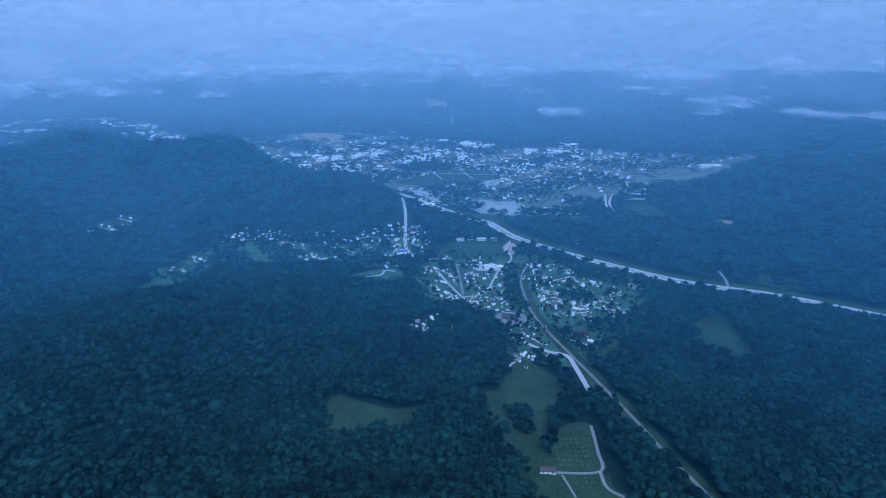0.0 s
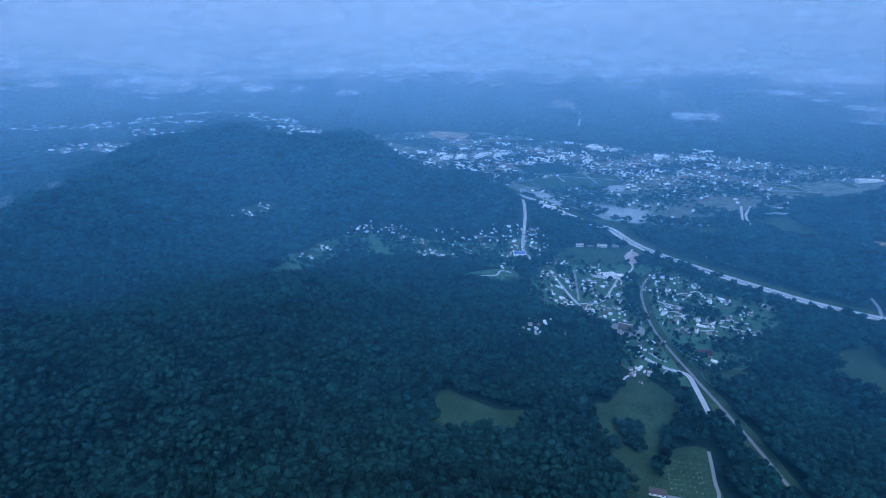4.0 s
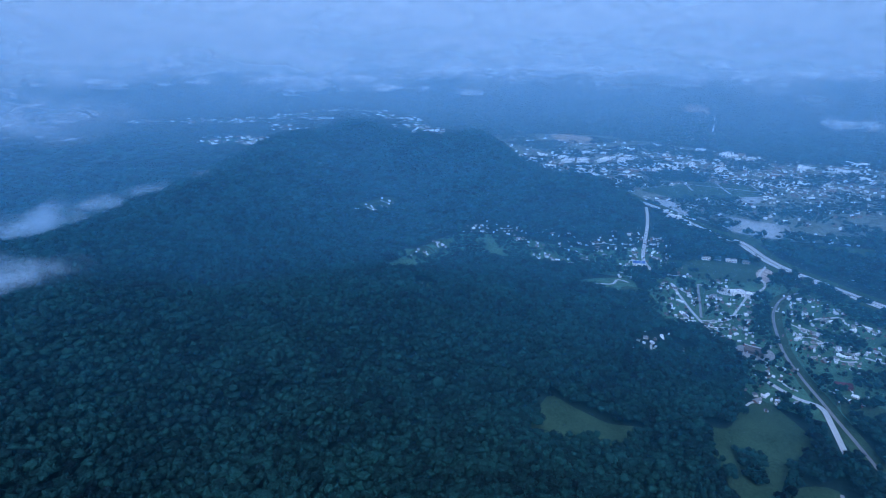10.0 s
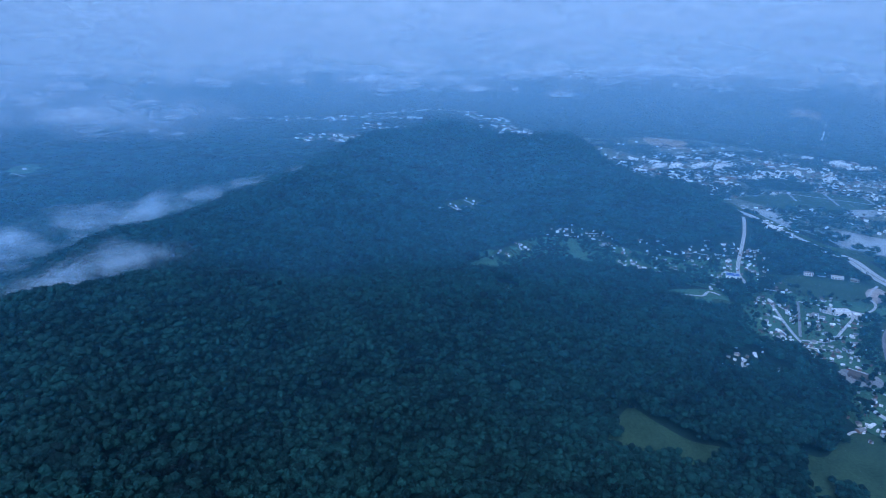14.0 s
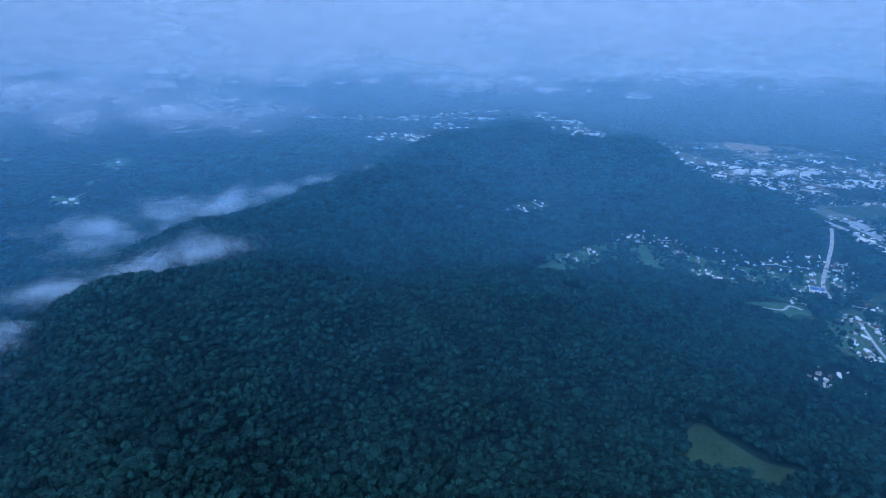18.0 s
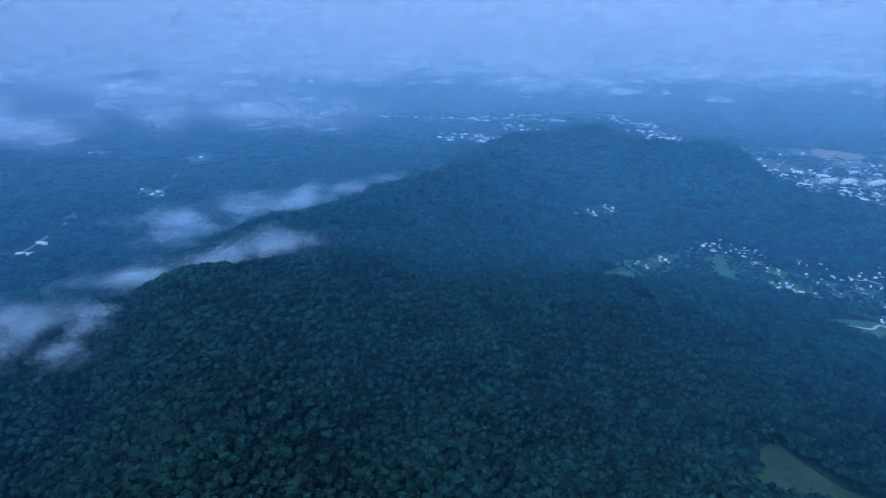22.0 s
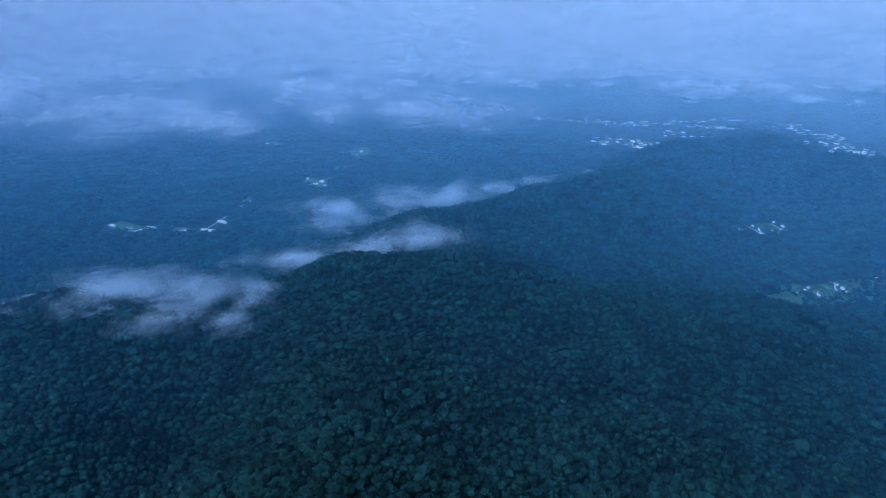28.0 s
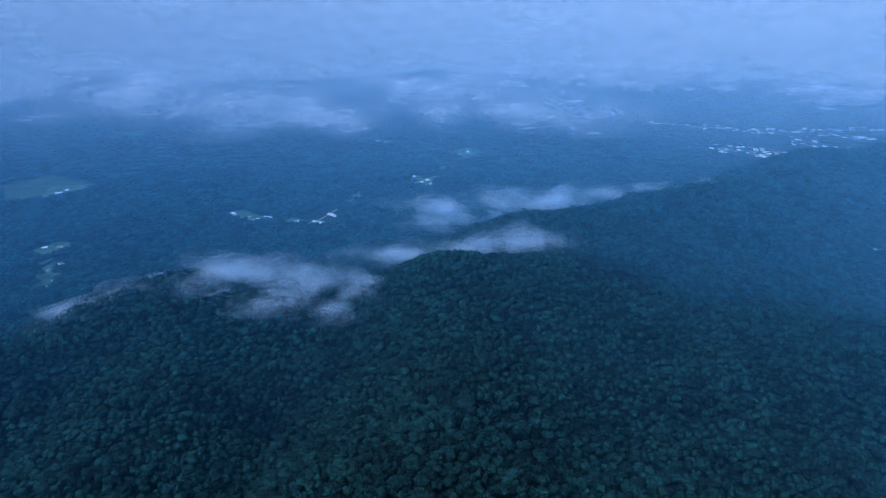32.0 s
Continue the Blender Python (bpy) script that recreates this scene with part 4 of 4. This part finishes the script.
def far_buildings(name, spots, label, size):
    """Many small distant buildings: walls with gabled roofs, joined."""
    tall, rise = min(3.0, 0.8 + 0.6 * size), min(1.8, 0.38 * size)
    for wall_mat, roof_mat, part_name in ((WHITE, TIN, name), (CREAM, SHINGLE, name), (BRICK, BROWN, name)):
        walls, roofs = bmesh.new(), bmesh.new()
        for x, y in spots[(WHITE, CREAM, BRICK).index(wall_mat):: 3]:
            hx, hy = float(rng.uniform(0.8, 1.4)) * size, float(rng.uniform(0.5, 0.8)) * size
            m = pose(x, y, float(height(x, y)) + 0.5, 0, 0, -15 + float(rng.choice([0, 90])))
            for bm, make in ((walls, lambda b: gable_walls(b, hx, hy, tall, rise)), (roofs, lambda b: prism(b, hx + 0.1 * size, hy + 0.1 * size, rise * 1.1, tall - 0.1, 0.2))):
                n = len(bm.verts)
                make(bm)
                bm.verts.ensure_lookup_table()
                bmesh.ops.transform(bm, matrix=m, verts=bm.verts[n:])
        hold = tagged(new(part_name), label, "houses", kind="stuff")
        part("walls", walls, wall_mat, hold)
        part("roofs", roofs, roof_mat, hold)


far_buildings("town_houses", town_spots(950, 120, 2080, 450, 260, 9, taken), "many small pale houses of the town among trees", 4.6)
west_spots = [(float(rng.normal(cx, 60)), float(rng.normal(cy, 40))) for cx, cy in WEST_TOWN for _ in range(12)]
for line in WEST_LINES:
    for (ax, ay), (bx, by) in zip(line, line[1:]):
        for _ in range(18):
            k = float(rng.uniform(0, 1))
            west_spots.append((ax + k * (bx - ax) + float(rng.normal(0, 55)), ay + k * (by - ay) + float(rng.normal(0, 55))))
far_buildings("west_town_houses", west_spots, "pale buildings of a distant settlement", 8)
yard_spots = []
for px, py in VILLAGE_A + VILLAGE_B + VILLAGE_C + SIDE + HOLLOW_A:
    for _ in range(4):
        a, q = float(rng.uniform(0, 6.28)), float(rng.uniform(9, 26))
        yard_spots.append((px + q * math.cos(a), py + q * math.sin(a)))
far_buildings("yard_clutter", yard_spots, "small pale huts and trailers standing about the yards", 1.7)
x, y = rng.uniform(-880, 1080, 30000), rng.uniform(1380, 2800, 30000)
keep = inside(x, y, TOWN) & clear_of(x, y) & (np.sin(x / 47 + 2 * np.sin(y / 61)) + np.sin(y / 52 + 1.7 * np.sin(x / 83)) + rng.uniform(-0.8, 0.8, 30000) > 0.0)
for _, outline, _ in FIELDS:
    keep &= ~inside(x, y, outline)
tree_ok = np.ones(len(x), bool)
for px, py in taken:
    tree_ok &= (x - px) ** 2 + (y - py) ** 2 > 9**2
keep &= tree_ok
x2, y2 = rng.uniform(-170, 40, 700), rng.uniform(1890, 2070, 700)
in_grove = inside(x2, y2, TOWN_GROVE)
x, y, keep = np.concatenate([x, x2]), np.concatenate([y, y2]), np.concatenate([keep, in_grove])
for px, py in ((128, 1428), (205, 1450), (205, 1530), (90, 1500), (140, 1560), (-20, 1560), (-90, 1560), (110, 1640), (230, 1640)):
    x, y, keep = np.append(x, px + rng.normal(0, 14, 16)), np.append(y, py + rng.normal(0, 9, 16)), np.append(keep, np.full(16, True))
forest("town_trees", x[keep], y[keep], 4.6, 11, LOOSE, rng, "leafy trees between the houses of the town")

# ---- mist ----


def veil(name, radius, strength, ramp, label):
    """A see-through sheet round the place that paints haze, thinning towards the ground and upwards."""
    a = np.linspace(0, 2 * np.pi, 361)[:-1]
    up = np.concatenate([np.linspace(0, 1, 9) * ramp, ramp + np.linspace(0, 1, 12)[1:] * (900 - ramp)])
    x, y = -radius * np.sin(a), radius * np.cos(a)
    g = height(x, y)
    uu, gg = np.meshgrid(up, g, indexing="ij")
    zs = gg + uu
    # scattered light is put into the tone: deep blue near, paler far off
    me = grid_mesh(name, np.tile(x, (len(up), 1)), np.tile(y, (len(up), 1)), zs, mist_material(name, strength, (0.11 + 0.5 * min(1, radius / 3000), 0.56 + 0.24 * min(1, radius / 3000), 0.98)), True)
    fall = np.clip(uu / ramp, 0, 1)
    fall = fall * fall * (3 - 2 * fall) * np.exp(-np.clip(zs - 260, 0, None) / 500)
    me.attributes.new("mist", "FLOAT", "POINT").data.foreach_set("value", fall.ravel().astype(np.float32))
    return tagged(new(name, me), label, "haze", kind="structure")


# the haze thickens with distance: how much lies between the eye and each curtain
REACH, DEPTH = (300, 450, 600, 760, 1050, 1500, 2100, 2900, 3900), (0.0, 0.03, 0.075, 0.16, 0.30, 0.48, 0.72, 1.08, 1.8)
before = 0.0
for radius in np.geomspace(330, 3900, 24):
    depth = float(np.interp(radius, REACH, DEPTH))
    veil("haze", float(radius), 1 - math.exp(before - depth), 45 if radius < 1600 else 90, "see-through tinted sheet that paints blue morning haze over the valley")
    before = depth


def shells(bank, name, mat, puffs, count, rng):
    """Nested uneven shells of droplets round each puff (bearing, distance, height, half width across, along and up): thin at the rim, thick in the heart."""
    th, ph = np.meshgrid(np.linspace(0.02, np.pi - 0.02, 13), np.linspace(0, 2 * np.pi, 29)[:-1], indexing="ij")
    for az, far, z, across, along, up in puffs:
        a = radians(az)
        cx, cy, c, s_ = -far * math.sin(a), far * math.cos(a), math.cos(a), math.sin(a)
        for k in range(count):
            f = (k + 0.6) / count
            p, q, w = rng.uniform(0, 6.28, 3)
            swell = f * (1 + 0.16 * np.sin(3 * ph + p) * np.sin(th) + 0.12 * np.sin(5 * ph + 2 * th + q) * np.sin(th) + 0.1 * np.sin(4 * th + w))
            u, v, h = across * swell * np.sin(th) * np.cos(ph), along * swell * np.sin(th) * np.sin(ph), up * swell * np.cos(th)
            me = grid_mesh(name, cx + u * c - v * s_, cy + u * s_ + v * c, z + h, mat, True)
            me.attributes.new("mist", "FLOAT", "POINT").data.foreach_set("value", np.full(th.size, 1.15 - 0.75 * f, np.float32))
            new(name, me).parent = bank


def fog_bank(puffs, strength, grain, low=0.2, high=0.62, count=6):
    """A bank of ground mist that clings to a hillside."""
    bank = tagged(new("fog_bank"), "bank of pale ground fog drifting over the wooded hillside", "fog", kind="stuff")
    shells(bank, "fog_layer", mist_material("fog", strength, (0.74, 0.88, 1.0), grain, (1, 1, 1.7), low, high), puffs, count, np.random.default_rng(len(puffs)))


def low_cloud(puffs, strength, grain, low=0.2, high=0.62, count=5, squash=3.0):
    """A low cloud that drifts under the deck."""
    bank = tagged(new("low_cloud"), "soft pale low cloud over the far hills", "cloud", kind="stuff")
    shells(bank, "cloud_layer", mist_material("cloud", strength, (0.86, 0.90, 0.97), grain, (1, 1, squash), low, high), puffs, count, np.random.default_rng(7 + len(puffs)))


def cloud(yaw0, yaw1, radius, z0, z1, strength, grain, squash=3.0, open_top=False, layers=2, low=0.22, high=0.66):
    """A low cloud over the far hills: standing sheets of mist, soft at the ends and below."""
    ob = tagged(new("low_cloud"), "soft pale low cloud over the far hills", "cloud", kind="stuff")
    mat = mist_material("cloud", strength, (0.93, 0.92, 0.94), grain, (1, 1, squash), low, high)
    u, v = np.linspace(0, 1, 41), np.linspace(0, 1, 15)
    vv, uu = np.meshgrid(v, u, indexing="ij")
    for k in range(layers):
        a = np.radians(yaw0 + (yaw1 - yaw0) * uu)
        r = radius + 90 * k + 40 * np.sin(5 * uu + k)
        ends = np.clip(np.minimum(uu, 1 - uu) * 5, 0, 1)
        rise = np.clip(vv * 3.0, 0, 1) if open_top else np.clip(1 - abs(2 * vv - 1), 0, 1) * 1.3
        me = grid_mesh("cloud_sheet", -r * np.sin(a), r * np.cos(a), z0 + (z1 - z0) * vv, mat)
        me.attributes.new("mist", "FLOAT", "POINT").data.foreach_set("value", np.clip(ends * rise, 0, 1).ravel().astype(np.float32))
        sheet = new("cloud_sheet", me)
        sheet.parent = ob
    return ob


# on the spur, behind the hilltop, and behind the second ridge
fog_bank([(88.5, 735, 142, 80, 60, 20), (84.5, 715, 141, 95, 60, 26), (80.0, 695, 133, 75, 55, 24), (76.5, 668, 126, 42, 40, 20), (83.5, 665, 123, 62, 40, 20), (79.0, 648, 119, 46, 40, 18),
          (93.5, 750, 128, 85, 50, 13), (98.0, 750, 116, 85, 45, 9)], 0.18, 0.016, 0.23, 0.66)
fog_bank([(59.8, 795, 148, 85, 70, 25), (66.5, 755, 146, 75, 60, 21), (69.5, 712, 130, 46, 44, 20), (72.5, 840, 116, 80, 60, 18)], 0.19, 0.018, 0.23, 0.66)
fog_bank([(67.0, 1160, 104, 120, 110, 17), (61.5, 1150, 114, 130, 110, 24), (57.3, 1130, 128, 100, 90, 25), (53.5, 1190, 132, 90, 70, 16), (67.0, 1085, 92, 110, 80, 14)], 0.24, 0.017, 0.25, 0.68)
fog_bank([(47.0, 1270, 128, 90, 60, 12), (43.6, 1320, 141, 60, 40, 8)], 0.25, 0.016, 0.27, 0.66)
# pieces of the deck that hang low over the western valley
low_cloud([(84.0, 2600, 150, 520, 340, 125), (93.0, 2750, 200, 420, 300, 120), (77.0, 2450, 125, 260, 240, 85), (61.0, 2600, 145, 430, 300, 105), (54.0, 2500, 135, 270, 240, 80),
           (68.0, 2800, 200, 460, 270, 100)], 0.45, 0.004, 0.2, 0.66)
# streaks of low cloud over the far hills, from the north-east round to the west: bearing, height, half width and thickness
for az, z, wide, thick in ((20.3, 173, 75, 22), (27.0, 187, 210, 22), (-10.3, 82, 110, 36), (-12.2, 74, 60, 22), (-17.6, 188, 240, 30), (-24.0, 132, 210, 48), (-31.0, 112, 330, 24),
                           (-0.8, 292, 75, 40), (-9.2, 271, 70, 30), (35.2, 204, 150, 50), (51.0, 230, 280, 30), (61.6, 220, 110, 26), (37.5, 225, 170, 52), (13.0, 270, 420, 70)):
    low_cloud([(az, 2950, z, wide, 90, thick)], 0.5, 0.007, 0.22, 0.6, squash=4.0)
# lumps along the underside of the deck
ragged = np.random.default_rng(21)
for az in range(-42, 112, 6):
    low_cloud([(az + float(ragged.uniform(-2, 2)), 3020, 265 + float(ragged.uniform(-45, 40)), float(ragged.uniform(170, 380)), 120, float(ragged.uniform(35, 75)))], 0.4, 0.006, 0.24, 0.66, squash=3.0)
# the deck of stratus that hangs on the hilltops
cloud(-55, 125, 3050, 95, 850, 0.5, 0.0028, 3.0, True)
cloud(-55, 125, 3600, 80, 900, 0.6, 0.0036, 3.5, True)
